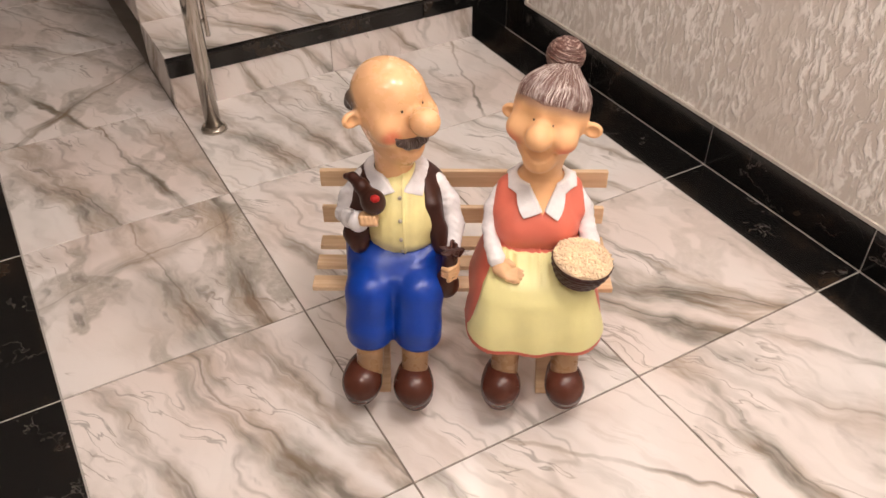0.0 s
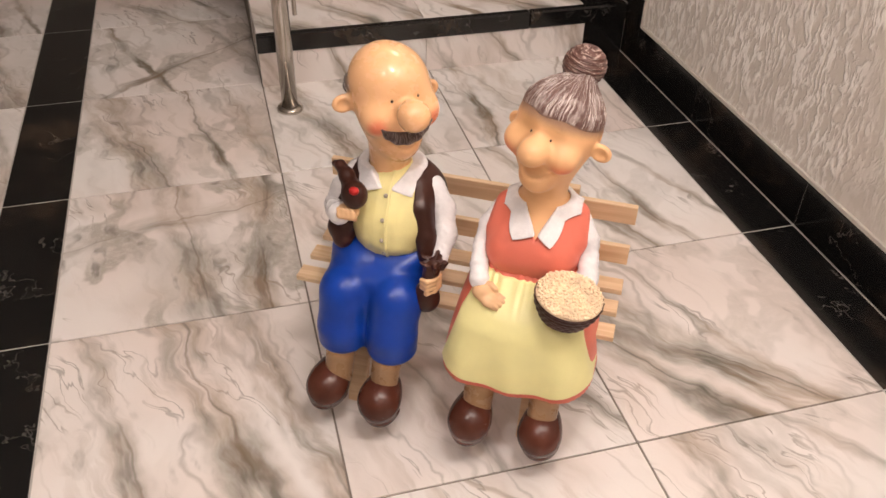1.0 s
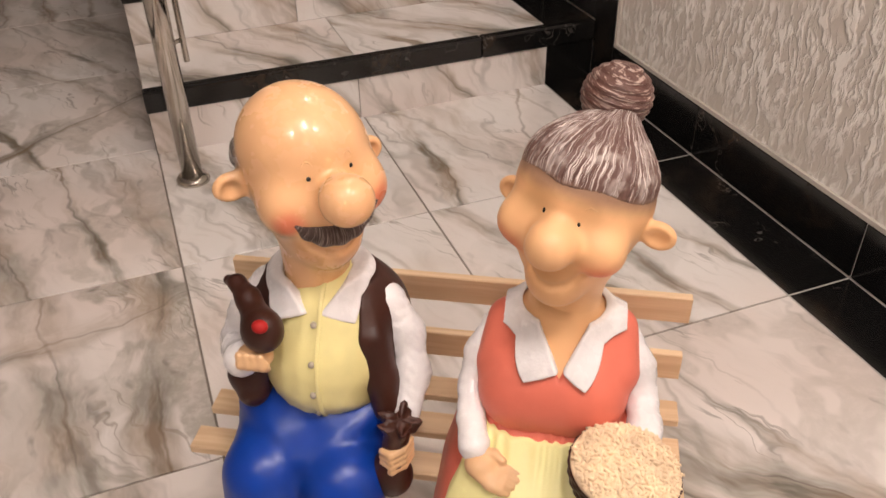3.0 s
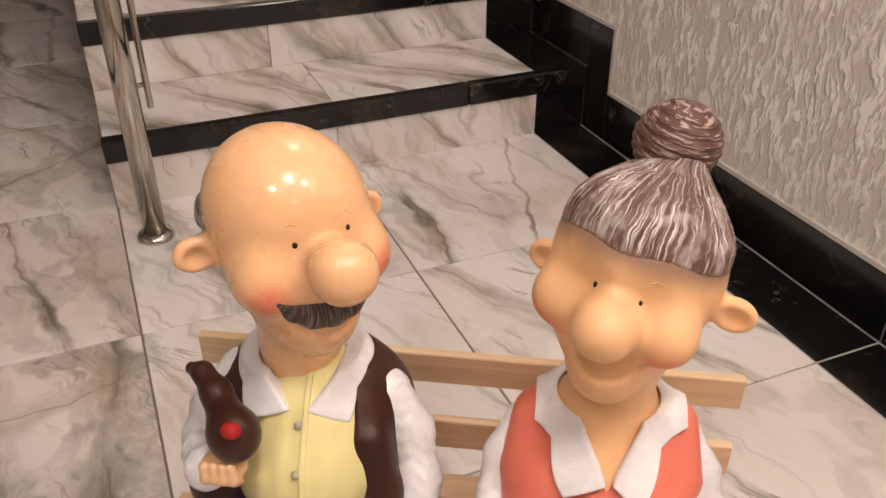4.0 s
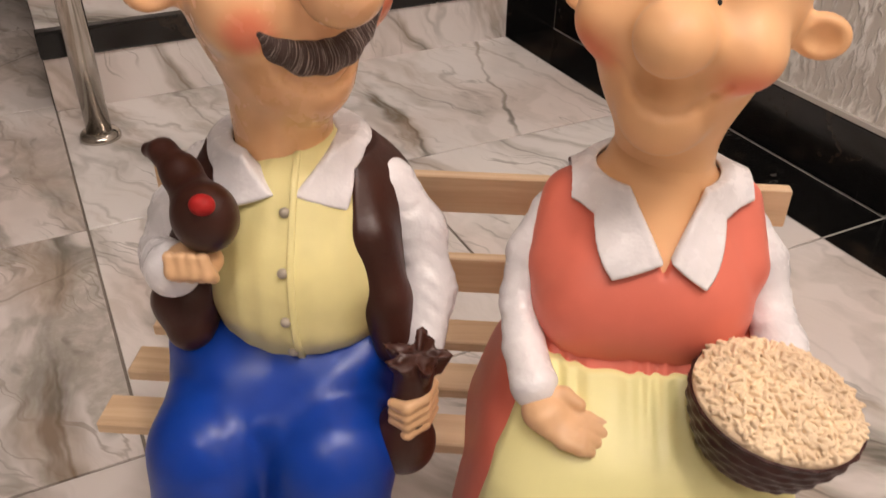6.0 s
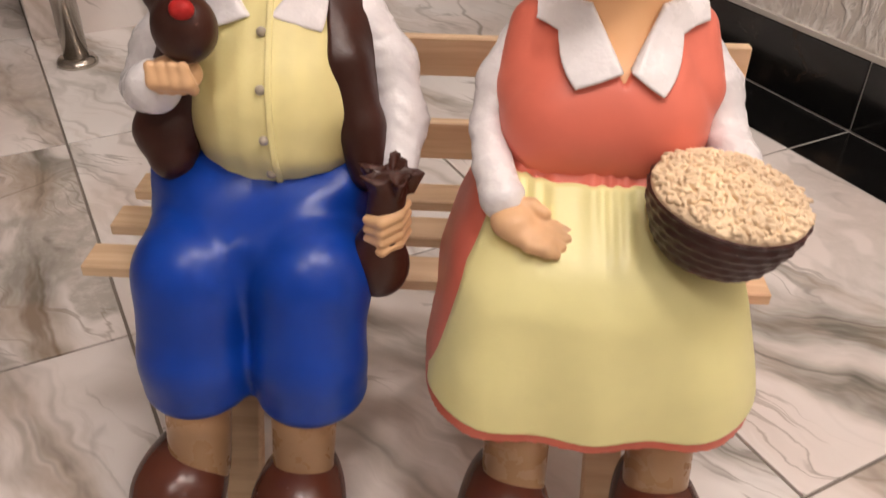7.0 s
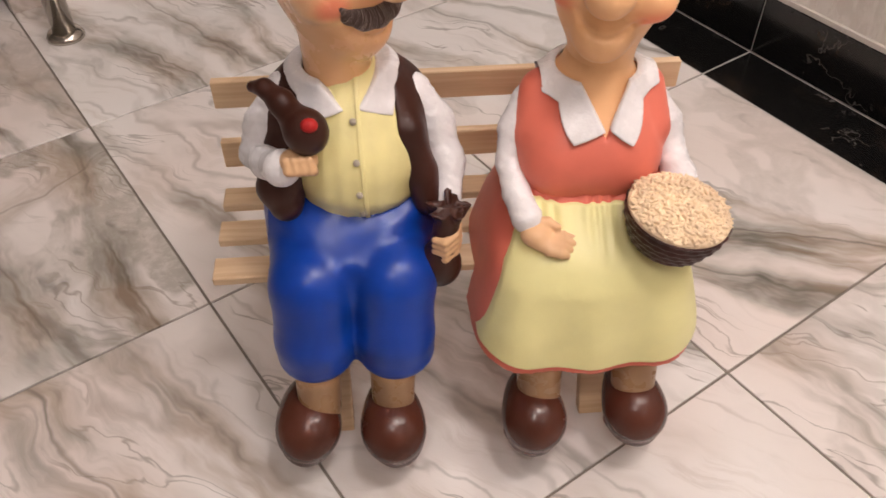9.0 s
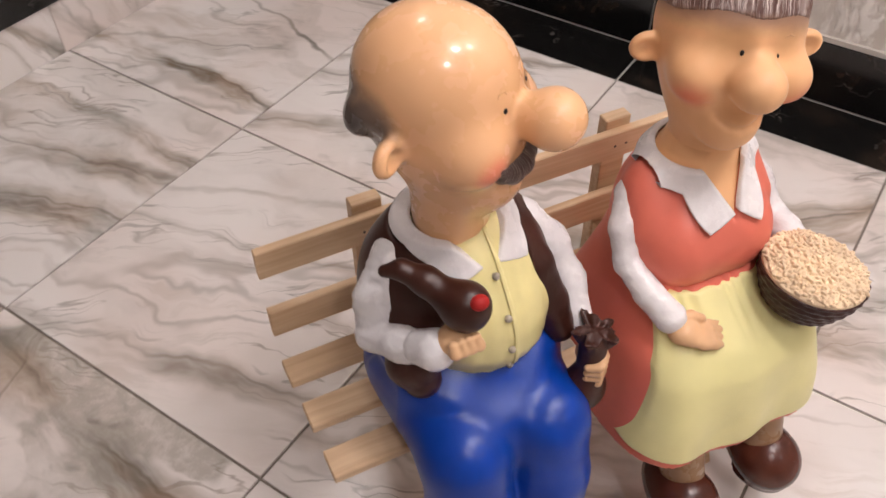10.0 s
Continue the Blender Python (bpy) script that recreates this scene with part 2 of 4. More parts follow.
# ---- the room ----
T = 0.6
WALL_X = 1.372
RISER_Y = 1.764
STEP_H, STEP_D = 0.188, 0.355
floor = part("floor", solid(-3.2, WALL_X + 0.1, -3.0, 6.0, -0.10, -0.004), GROUT)
tagged(floor, "polished white marble tile floor with grey veins", "floor", kind="structure")
wall_right = part("wall_right", solid(WALL_X, WALL_X + 0.15, -3.0, 6.0, -0.1, CEILING), PLASTER)
tagged(wall_right, "grey beige wall with embossed decorative plaster", "wall", kind="structure")
# Unseen walls and ceiling, added to close the room and bounce its light.
wall_left = part("wall_left", solid(-3.35, -3.2, -3.0, 6.0, -0.1, CEILING), PAINTED)
tagged(wall_left, "plain beige painted wall, added out of view", "wall", kind="structure")
wall_back = part("wall_back", solid(-3.35, WALL_X + 0.15, -3.15, -3.0, -0.1, CEILING), PAINTED)
tagged(wall_back, "plain beige painted wall, added out of view", "wall", kind="structure")
wall_front = part("wall_front", solid(-3.35, WALL_X + 0.15, 6.0, 6.15, -0.1, CEILING), PAINTED)
tagged(wall_front, "plain beige painted wall, added out of view", "wall", kind="structure")
ceiling = part("ceiling", solid(-3.35, WALL_X + 0.15, -3.15, 6.15, CEILING, CEILING + 0.15), CEIL)
tagged(ceiling, "plain white ceiling, unseen", "ceiling", kind="structure")


def ceiling_lamp(x, y, power):
    base = part("ceiling_lamp", lathe([(0.22, -0.03), (0.23, -0.01), (0.23, 0.0)]), CHROME)
    base.location = (x, y, CEILING)
    tagged(base, "round chrome ceiling or added fill lamp with four bulbs", "ceiling lamp", "ceiling lamps")
    for i, j in ((-1, -1), (-1, 1), (1, -1), (1, 1)):
        bm = bmesh.new()
        bmesh.ops.create_uvsphere(bm, u_segments=20, v_segments=12, radius=0.05)
        bulb = part("bulb", bm, GLOW, base, smooth=True)
        bulb.location = (0.07 * i, 0.07 * j, -0.08)
        lamp = bpy.data.lights.new("lamp", "POINT")
        lamp.energy, lamp.color, lamp.shadow_soft_size = LAMP_WATTS * power, LAMP_COLOUR, 0.035
        ob = new("lamp", lamp)
        ob.location = (x + 0.07 * i, y + 0.07 * j, CEILING - 0.15)


g = Nodes("glowing_glass")
g.put(g.bsdf.inputs["Emission Color"], (1.0, 0.86, 0.72, 1))
g.put(g.bsdf.inputs["Emission Strength"], 25.0)
GLOW = g.done((0.9, 0.88, 0.85), 0.3)
for fx, fy, power in FIXTURES_AND_FILLS:
    ceiling_lamp(fx, fy, power)

# floor tiles
JOINT = 0.0022


# streaks of the tiles that show most: offset, direction in degrees, width, strength
STREAKS = {
    (-1, 0): [(-0.14, 106, 0.030, 0.7), (0.06, 109, 0.050, 0.9), (0.205, 105, 0.040, 0.9)],
    (1, 0): [(-0.085, 130, 0.060, 1.0), (-0.195, 124, 0.040, 0.9), (0.02, 116, 0.014, 0.7)],
    (1, -1): [(-0.20, 92, 0.035, 0.9), (0.04, 122, 0.060, 0.5), (0.20, 125, 0.016, 0.7)],
    (1, 2): [(-0.21, 91, 0.022, 1.0), (0.10, 70, 0.006, 0.6), (0.24, 100, 0.006, 0.4)],
    (0, 2): [(-0.13, 108, 0.050, 0.8), (0.02, 104, 0.035, 0.7), (0.15, 93, 0.025, 0.8)],
    (-1, 2): [(-0.14, 108, 0.060, 0.8), (0.09, 104, 0.016, 0.9), (0.22, 106, 0.030, 0.6)],
    (-1, 3): [(-0.12, 111, 0.014, 1.0), (0.09, 36, 0.022, 0.8), (0.20, 120, 0.030, 0.6)],
    (-1, 1): [(0.20, 86, 0.045, 0.9), (0.02, 99, 0.050, 0.7), (-0.12, 18, 0.040, 0.6)],
    (0, 0): [(0.09, 125, 0.040, 0.8), (-0.10, 110, 0.020, 0.5), (0.24, 118, 0.012, 0.5)],
    (0, -1): [(0.16, 134, 0.006, 0.6), (-0.20, 104, 0.030, 0.7), (0.02, 118, 0.008, 0.3)],
    (0, 1): [(-0.22, 102, 0.025, 0.6), (0.05, 104, 0.014, 0.4), (0.20, 112, 0.010, 0.4)],
    (1, 1): [(-0.10, 116, 0.030, 0.8), (0.05, 108, 0.022, 0.7), (0.17, 120, 0.014, 0.7)],
}


PATCHES = {(-1, 1): 0.75, (-1, 0): 0.35, (-1, 2): 0.45, (-1, 3): 0.5, (0, 2): 0.3, (1, 0): 0.3, (0, 0): 0.1, (0, 1): 0.1, (0, -1): 0.05, (1, -1): 0.3}


def streaks(ob, key=None):
    rows = STREAKS.get(key)
    if rows is None:
        lean = random.uniform(95, 122)
        rows = [(o + random.uniform(-0.05, 0.05), lean + random.uniform(-9, 9), random.choice((0.012, 0.03, 0.05)), random.uniform(0.4, 0.9)) for o in (-0.18, 0.01, 0.2)]
    for name, (off, ang, wide, st) in zip(("streak_a", "streak_b", "streak_c"), rows):
        ob[name] = [off, radians(ang), wide]
    ob["streak_strength"] = [r[3] for r in rows]
    ob["patches"] = [PATCHES.get(key, 0.25), 0.0, 0.0]


def tile(x0, x1, y0, y1, material, parent, name="tile", z0=-0.006, z1=0.0, bevel=0.0008):
    bm = solid(-(x1 - x0) / 2 + JOINT, (x1 - x0) / 2 - JOINT, -(y1 - y0) / 2 + JOINT, (y1 - y0) / 2 - JOINT, z0, z1, bevel=bevel)
    ob = part(name, bm, material, parent)
    ob.location = ((x0 + x1) / 2, (y0 + y1) / 2, 0)
    return ob


for j in range(-5, 10):
    y0 = j * T
    for x0, x1, mt in [(-0.6, 0.0, MARBLE), (0.0, 0.6, MARBLE), (0.6, 1.2, MARBLE), (-0.78, -0.6, BLACK), (1.2, 1.362, BLACK)] + [(-0.78 - T * (k + 1), -0.78 - T * k, MARBLE) for k in range(4)]:
        if x0 >= 0 and y0 > RISER_Y:
            continue
        y1 = min(y0 + T, RISER_Y + 0.02) if x0 >= 0 else y0 + T
        t = tile(x0, x1, y0, y1, mt, floor)
        streaks(t, (round(x0 / T), j) if x0 > -0.7 else None)

# stairs
stairs = new("stairs")


def slab(name, a, b, c, d, thick, material, m):
    """A stair tile a..b by c..d, its face up, then turned and put in place by m."""
    ob = part(name, solid(-(b - a) / 2 + 0.001, (b - a) / 2 - 0.001, -(d - c) / 2, (d - c) / 2, 0, thick, bevel=0.0007), material, stairs)
    ob.matrix_basis = m @ Matrix.Translation(((a + b) / 2, (c + d) / 2, 0))
    ob["streak_strength"] = [0.95, 0.85, 0.9]
    for name, off in (("streak_a", -0.19), ("streak_b", 0.02), ("streak_c", 0.2)):
        ob[name] = [off + random.uniform(-0.05, 0.05), radians(random.uniform(112, 140)), random.choice((0.02, 0.04, 0.06))]
    return ob


tagged(stairs, "marble clad stairs with black rounded nosings", "stairs", kind="structure")
for k in range(4):
    y = RISER_Y + k * STEP_D
    z = k * STEP_H
    end = y + STEP_D + 0.02 if k < 3 else 6.0
    part("step_core", solid(0.012, WALL_X, y + 0.012, end, max(z - 0.01, -0.003), z + STEP_H - 0.012), GROUT, stairs)
    cuts = [0.0, 0.59, 1.2] if k % 2 == 0 else [0.0, 0.50, 1.2]
    for a, b, mt in [(*ab, MARBLE) for ab in zip(cuts, cuts[1:])] + [(1.2, 1.362, BLACK)]:
        slab("riser_tile", a, b, 0.0, STEP_H - 0.062, 0.011, mt, Matrix.Translation((0, y + 0.011, z)) @ pose(0, 0, 0, 90))
        slab("tread_tile", a, b, y + 0.028, end - 0.02, 0.011, mt, Matrix.Translation((0, 0, z + STEP_H - 0.011)))
    slab("side_tile", y + 0.012, end, 0.0 if k == 0 else -0.01, STEP_H - 0.012, 0.011, MARBLE, Matrix.Translation((0.011, 0, z)) @ pose(0, 0, 0, 90, 0, 90) @ Matrix.Diagonal((1, 1, -1, 1)))
    cuts = [-0.004, 0.98, 1.361]
    for a, b in zip(cuts, cuts[1:]):
        part("nosing", solid(a, b - 0.001, y - 0.010, y + 0.027, z + STEP_H - 0.061, z + STEP_H + 0.002, bevel=0.006, segments=3), BLACK, stairs)

for x0, x1, y1 in ((1.1985, WALL_X, RISER_Y + 0.01), (-0.7815, -0.5985, 5.4)):
    part("joint_bed", solid(x0, x1, -3.0, y1, -0.0035, -0.0012), WHITE_GROUT, floor)

# skirting, stepped along the stairs
skirting = new("baseboard")
tagged(skirting, "black marble skirting stepping up beside the stairs", "baseboard", kind="structure")
SK = 0.142
for j in range(-5, 3):
    y0, y1 = j * T, min((j + 1) * T, RISER_Y - 0.12)
    if y1 > y0:
        part("skirting_tile", solid(1.362, WALL_X + 0.004, y0 + JOINT, y1 - JOINT, 0.002, SK, bevel=0.001), BLACK, skirting)
for k in range(4):
    y = RISER_Y + k * STEP_D
    z = k * STEP_H
    end = y + STEP_D - 0.12 if k < 3 else 6.0
    part("skirting_tile", solid(1.362, WALL_X + 0.004, y - 0.119, y - 0.001, z + 0.002, z + STEP_H + SK, bevel=0.001), BLACK, skirting)
    part("skirting_tile", solid(1.362, WALL_X + 0.004, y + 0.001, end, z + STEP_H + 0.003, z + STEP_H + SK, bevel=0.001), BLACK, skirting)

    part("bead", solid(1.364, WALL_X + 0.003, y - 0.132, y - 0.120, z + SK + 0.001, z + STEP_H + SK + 0.012), BEAD, skirting)
    part("bead", solid(1.364, WALL_X + 0.003, y - 0.1195, end - 0.013, z + STEP_H + SK + 0.001, z + STEP_H + SK + 0.012), BEAD, skirting)
part("bead", solid(1.364, WALL_X + 0.003, -3.0, RISER_Y - 0.1325, SK + 0.001, SK + 0.012), BEAD, skirting)
part("joint_bed", solid(1.3665, WALL_X + 0.003, -3.0, RISER_Y - 0.122, 0.0, SK - 0.001), WHITE_GROUT, skirting)

# handrail post
post = new("handrail_post")
post.location = (0.074, 1.585, 0)
tagged(post, "polished steel handrail post on round floor flange", "handrail")
part("pole", lathe([(0.0265, 0.0), (0.0265, 0.95)]), CHROME, post, smooth=True)
part("flange", lathe([(0.044, 0.0), (0.044, 0.006), (0.039, 0.014), (0.029, 0.018), (0.027, 0.018)]), CHROME, post, smooth=True)
rod = part("rod", lathe([(0.007, 0.315), (0.0075, 0.317), (0.0075, 0.95)], 16), CHROME, post, smooth=True)
rod.location = (0.046, 0.03, 0)
bm = bmesh.new()
bmesh.ops.create_cone(bm, cap_ends=True, segments=16, radius1=0.0055, radius2=0.0055, depth=0.05)
bracket = part("bracket", bm, CHROME, post, smooth=True)
bracket.matrix_basis = Matrix.Translation((0.026, 0.017, 0.372)) @ Vector((0.046, 0.03, 0)).to_track_quat("Z", "Y").to_matrix().to_4x4()

# ---- garden bench with its own axes ----
BENCH = pose(-0.035, 0.396, 0, 0, 0, -30.3)
bench = new("garden_bench")
bench.matrix_basis = BENCH
tagged(bench, "small slatted bench of pale unpainted pine", "bench")
for name, v0, v1, z0, z1 in (("seat_slat", 0.0, 0.040, 0.245, 0.258), ("seat_slat", 0.075, 0.115, 0.243, 0.256), ("seat_slat", 0.150, 0.190, 0.240, 0.253), ("back_slat", 0.213, 0.226, 0.272, 0.318), ("back_slat", 0.225, 0.238, 0.368, 0.412)):
    slat = part(name, solid(random.uniform(-0.003, 0.003), 0.66 + random.uniform(-0.003, 0.003), v0, v1, z0, z1, bevel=0.0015), WOOD, bench)
    slat["nail_at"] = [v0 - 0.0003, (z0 + z1) / 2] if name == "back_slat" else [(v0 + v1) / 2, z1 + 0.0003]
NAIL = plain_material("dark_nail", (0.10, 0.07, 0.05), 0.5)
for slat in list(bench.children):
    front = slat.name.startswith("back")
    v, z = slat["nail_at"]
    for u in (0.139, 0.157, 0.509, 0.527):
        bm = bmesh.new()
        bmesh.ops.create_cone(bm, cap_ends=True, segments=10, radius1=0.0018, radius2=0.0018, depth=0.001)
        nail = part("nail", bm, NAIL, slat)
        nail.matrix_basis = pose(u, v, z, 90 if front else 0)
for u in (0.13, 0.50):
    bm = solid(u, u + 0.036, -0.010, 0.010, 0.0, 0.242, bevel=0.0015)
    for vert in bm.verts:
        vert.co.y += -0.068 + 0.095 * vert.co.z / 0.242
    part("front_leg", bm, WOOD, bench)
    part("back_post", solid(u, u + 0.04, 0.2385, 0.258, 0.0, 0.425, bevel=0.0015), WOOD, bench)
    part("seat_rail", solid(u, u + 0.04, 0.034, 0.236, 0.205, 0.2395, bevel=0.0015), WOOD, bench)

# ---- sculpted figures: smooth blends of simple solids, polygonised on a fine grid ----
def ell(c, r, axes=None):
    c, r = np.array(c), np.array(r)

    def f(p):
        q = p - c
        if axes is not None:
            q = q @ axes.T
        k0 = np.sqrt(((q / r) ** 2).sum(-1))
        k1 = np.sqrt(((q / (r * r)) ** 2).sum(-1))
        return k0 * (k0 - 1) / np.maximum(k1, 1e-6)
    return f


def cone(a, b, ra, rb):
    a, b = np.array(a), np.array(b)

    def f(p):
        h = np.clip(((p - a) @ (b - a)) / ((b - a) @ (b - a)), 0, 1)
        return np.sqrt(((p - a - h[..., None] * (b - a)) ** 2).sum(-1)) - (ra + (rb - ra) * h)
    return f


def tube(points, radii, k=0.006):
    return blend(k, *[cone(a, b, ra, rb) for a, b, ra, rb in zip(points, points[1:], radii, radii[1:])])


def rbox(c, h, r, axes=None):
    c, h = np.array(c), np.array(h)

    def f(p):
        q = p - c
        if axes is not None:
            q = q @ axes.T
        q = np.abs(q) - (h - r)
        return np.sqrt((np.maximum(q, 0) ** 2).sum(-1)) + np.minimum(q.max(-1), 0) - r
    return f


def side(n, d):
    """The half space n . p < d."""
    n = np.array(n, float)
    size = math.sqrt((n * n).sum())
    return lambda p: (p @ n - d) / size


def prism(corners, a=0, b=2):
    """A convex outline, its corners in turn, drawn out along the third axis."""
    pts = [np.array(c) for c in corners]
    mid = sum(pts) / len(pts)
    lines = []
    for s, e in zip(pts, pts[1:] + pts[:1]):
        n = np.array((e[1] - s[1], s[0] - e[0]))
        n = n / math.sqrt(n @ n)
        if n @ (mid - s) > 0:
            n = -n
        lines.append((n, n @ s))

    def f(p):
        d = None
        for n, off in lines:
            v = p[..., a] * n[0] + p[..., b] * n[1] - off
            d = v if d is None else np.maximum(d, v)
        return d
    return f


def blend(k, *fs):
    def f(p):
        d = fs[0](p)
        for g in fs[1:]:
            e = g(p)
            h = np.clip(0.5 + 0.5 * (e - d) / k, 0, 1)
            d = e + (d - e) * h - k * h * (1 - h)
        return d
    return f


def carve(k, f0, *fs):
    def f(p):
        d = f0(p)
        for g in fs:
            e = -g(p)
            h = np.clip(0.5 - 0.5 * (e - d) / k, 0, 1)
            d = e + (d - e) * h + k * h * (1 - h)
        return d
    return f


def both(*fs):
    def f(p):
        d = fs[0](p)
        for g in fs[1:]:
            d = np.maximum(d, g(p))
        return d
    return f


def meet(k, *fs):
    """The part common to all, with edges rounded over k."""
    f = blend(k, *[(lambda p, g=g: -g(p)) for g in fs])
    return lambda p: -f(p)


def grow(f0, amount):
    return lambda p: f0(p) - amount


def shell(f0, inner, outer):
    return lambda p: np.maximum(f0(p) - outer, inner - f0(p))


def wavy(f0, height):
    return lambda p: f0(p) - height(p)


def surface(f, lo, hi, step):
    """Surface nets: points and quads of f = 0 within the box lo..hi."""
    n = [int(math.ceil((b - a) / step)) + 1 for a, b in zip(lo, hi)]
    ax = [a + step * np.arange(k) for a, k in zip(lo, n)]
    grid = np.stack(np.meshgrid(*ax, indexing="ij"), -1)
    val = f(grid.reshape(-1, 3)).reshape(n)
    ins = val < 0
    cells = np.zeros([k - 1 for k in n])
    total = np.zeros([k - 1 for k in n] + [3])
    corner = [(i, j, k) for i in (0, 1) for j in (0, 1) for k in (0, 1)]

    def cut(arr, c):
        return arr[c[0]:c[0] + n[0] - 1, c[1]:c[1] + n[1] - 1, c[2]:c[2] + n[2] - 1]
    for a in corner:
        for b in corner:
            if sum(abs(x - y) for x, y in zip(a, b)) == 1 and a < b:
                va, vb = cut(val, a), cut(val, b)
                hit = cut(ins, a) != cut(ins, b)
                t = np.where(hit, va / np.where(hit, va - vb, 1), 0)
                cells += hit
                for d in range(3):
                    total[..., d] += np.where(hit, a[d] + t * (b[d] - a[d]), 0)
    active = cells > 0
    ident = -np.ones(active.shape, int)
    ident[active] = np.arange(active.sum())
    base = np.stack(np.nonzero(active), -1)
    pts = np.array(lo) + step * (base + total[active] / cells[active][:, None])
    quads = []
    for d in range(3):
        e = np.zeros(3, int)
        e[d] = 1
        sl0 = tuple(slice(0, n[i] - e[i]) for i in range(3))
        sl1 = tuple(slice(e[i], n[i]) for i in range(3))
        cross = np.stack(np.nonzero(ins[sl0] != ins[sl1]), -1)
        o1, o2 = [(1, 2), (2, 0), (0, 1)][d]
        ok = (cross[:, o1] > 0) & (cross[:, o2] > 0) & (cross[:, o1] < n[o1] - 1) & (cross[:, o2] < n[o2] - 1)
        cross = cross[ok]
        d1, d2 = np.zeros(3, int), np.zeros(3, int)
        d1[o1], d2[o2] = 1, 1
        q = np.stack([ident[tuple((cross - s).T)] for s in (0 * d1, d1, d1 + d2, d2)], -1)
        flip = ~ins[tuple(cross.T)]
        q[flip] = q[flip][:, ::-1]
        quads.append(q)
    quads = np.concatenate(quads)
    for _ in range(3):
        h = step * 0.25
        v = f(pts)
        g = np.stack([f(pts + h * np.eye(3)[i]) - f(pts - h * np.eye(3)[i]) for i in range(3)], -1) / (2 * h)
        s = (g * g).sum(-1)
        pts = pts - np.clip(v / np.maximum(s, 0.2), -step * 0.5, step * 0.5)[:, None] * g
    return pts, quads


def figure(name, groups, label, category):
    points, faces, mats, slots = [], [], [], []
    count = 0
    for f, lo, hi, step, material in groups:
        p, q = surface(f, lo, hi, step)
        if material not in slots:
            slots.append(material)
        points.append(p)
        faces.append(q + count)
        mats.append(np.full(len(q), slots.index(material)))
        count += len(p)
    me = bpy.data.meshes.new(name)
    me.from_pydata(np.concatenate(points).tolist(), [], np.concatenate(faces).tolist())
    for mt in slots:
        me.materials.append(mt)
    me.polygons.foreach_set("material_index", np.concatenate(mats).astype(np.int32))
    me.shade_smooth()
    me.update()
    ob = new(name, me)
    ob.matrix_basis = BENCH
    return tagged(ob, label, category, "pair of garden statues")


def head_frame(c, turn):
    """Places and axes in a head: r to the figure's left as seen from the front, f ahead, z up."""
    a = radians(turn)
    r, f = np.array((math.cos(a), math.sin(a), 0)), np.array((math.sin(a), -math.cos(a), 0))
    at = lambda x, y, z: np.array((*c, 0)) + x * r + y * f + np.array((0, 0, z))
    return at, np.stack((r, f, np.array((0, 0, 1.0))))


def turned(axes, yaw=0, tip=0, roll=0):
    return np.array(Euler((radians(tip), radians(roll), radians(yaw))).to_matrix()).T @ axes


# paints
def paint(name, colour, rough=0.3, mottle=0.08, grain=60, bump=0.0008, spots=(), fade=None, coat=0.0):
    """Hand-painted resin. spots: (place, inner, outer radius, colour, strength), airbrushed; some paint in shade."""
    m = Nodes(name)
    p = m.coords()
    big = m.noise(p, 14, 3).outputs[0]
    col = m.mix(m.ramp(big, (0.3, 0.7, 0, 1)), tuple(c * (1 - mottle) for c in colour), tuple(min(1, c * (1 + mottle)) for c in colour))
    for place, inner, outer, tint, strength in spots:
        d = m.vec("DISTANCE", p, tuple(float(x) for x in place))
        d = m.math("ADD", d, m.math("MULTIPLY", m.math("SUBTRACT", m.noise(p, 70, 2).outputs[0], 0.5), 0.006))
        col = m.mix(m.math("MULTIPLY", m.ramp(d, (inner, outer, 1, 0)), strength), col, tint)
    if fade:
        normal, offset, bow_axis, bow_offset, bow, tint = fade
        h = m.math("SUBTRACT", m.vec("DOT_PRODUCT", p, normal), offset)
        r = m.math("SUBTRACT", m.vec("DOT_PRODUCT", p, bow_axis), bow_offset)
        h = m.math("ADD", h, m.math("MULTIPLY", m.math("MULTIPLY", r, r), bow))
        h = m.math("ADD", h, m.math("MULTIPLY", m.math("SUBTRACT", m.noise(p, 60, 2).outputs[0], 0.5), 0.006))
        col = m.mix(m.math("MULTIPLY", m.ramp(h, (-0.022, 0.003, 0, 1)), 0.9), col, tint)
    g = m.noise(p, grain, 3, 0.6).outputs[0]
    m.bump(g, 0.5, bump)
    m.put(m.bsdf.inputs["Specular IOR Level"], 0.4)
    if coat:
        m.put(m.bsdf.inputs["Coat Roughness"], 0.08)
    return m.done(col, m.math("ADD", m.math("MULTIPLY", g, 0.12), rough - 0.06), coat=coat)


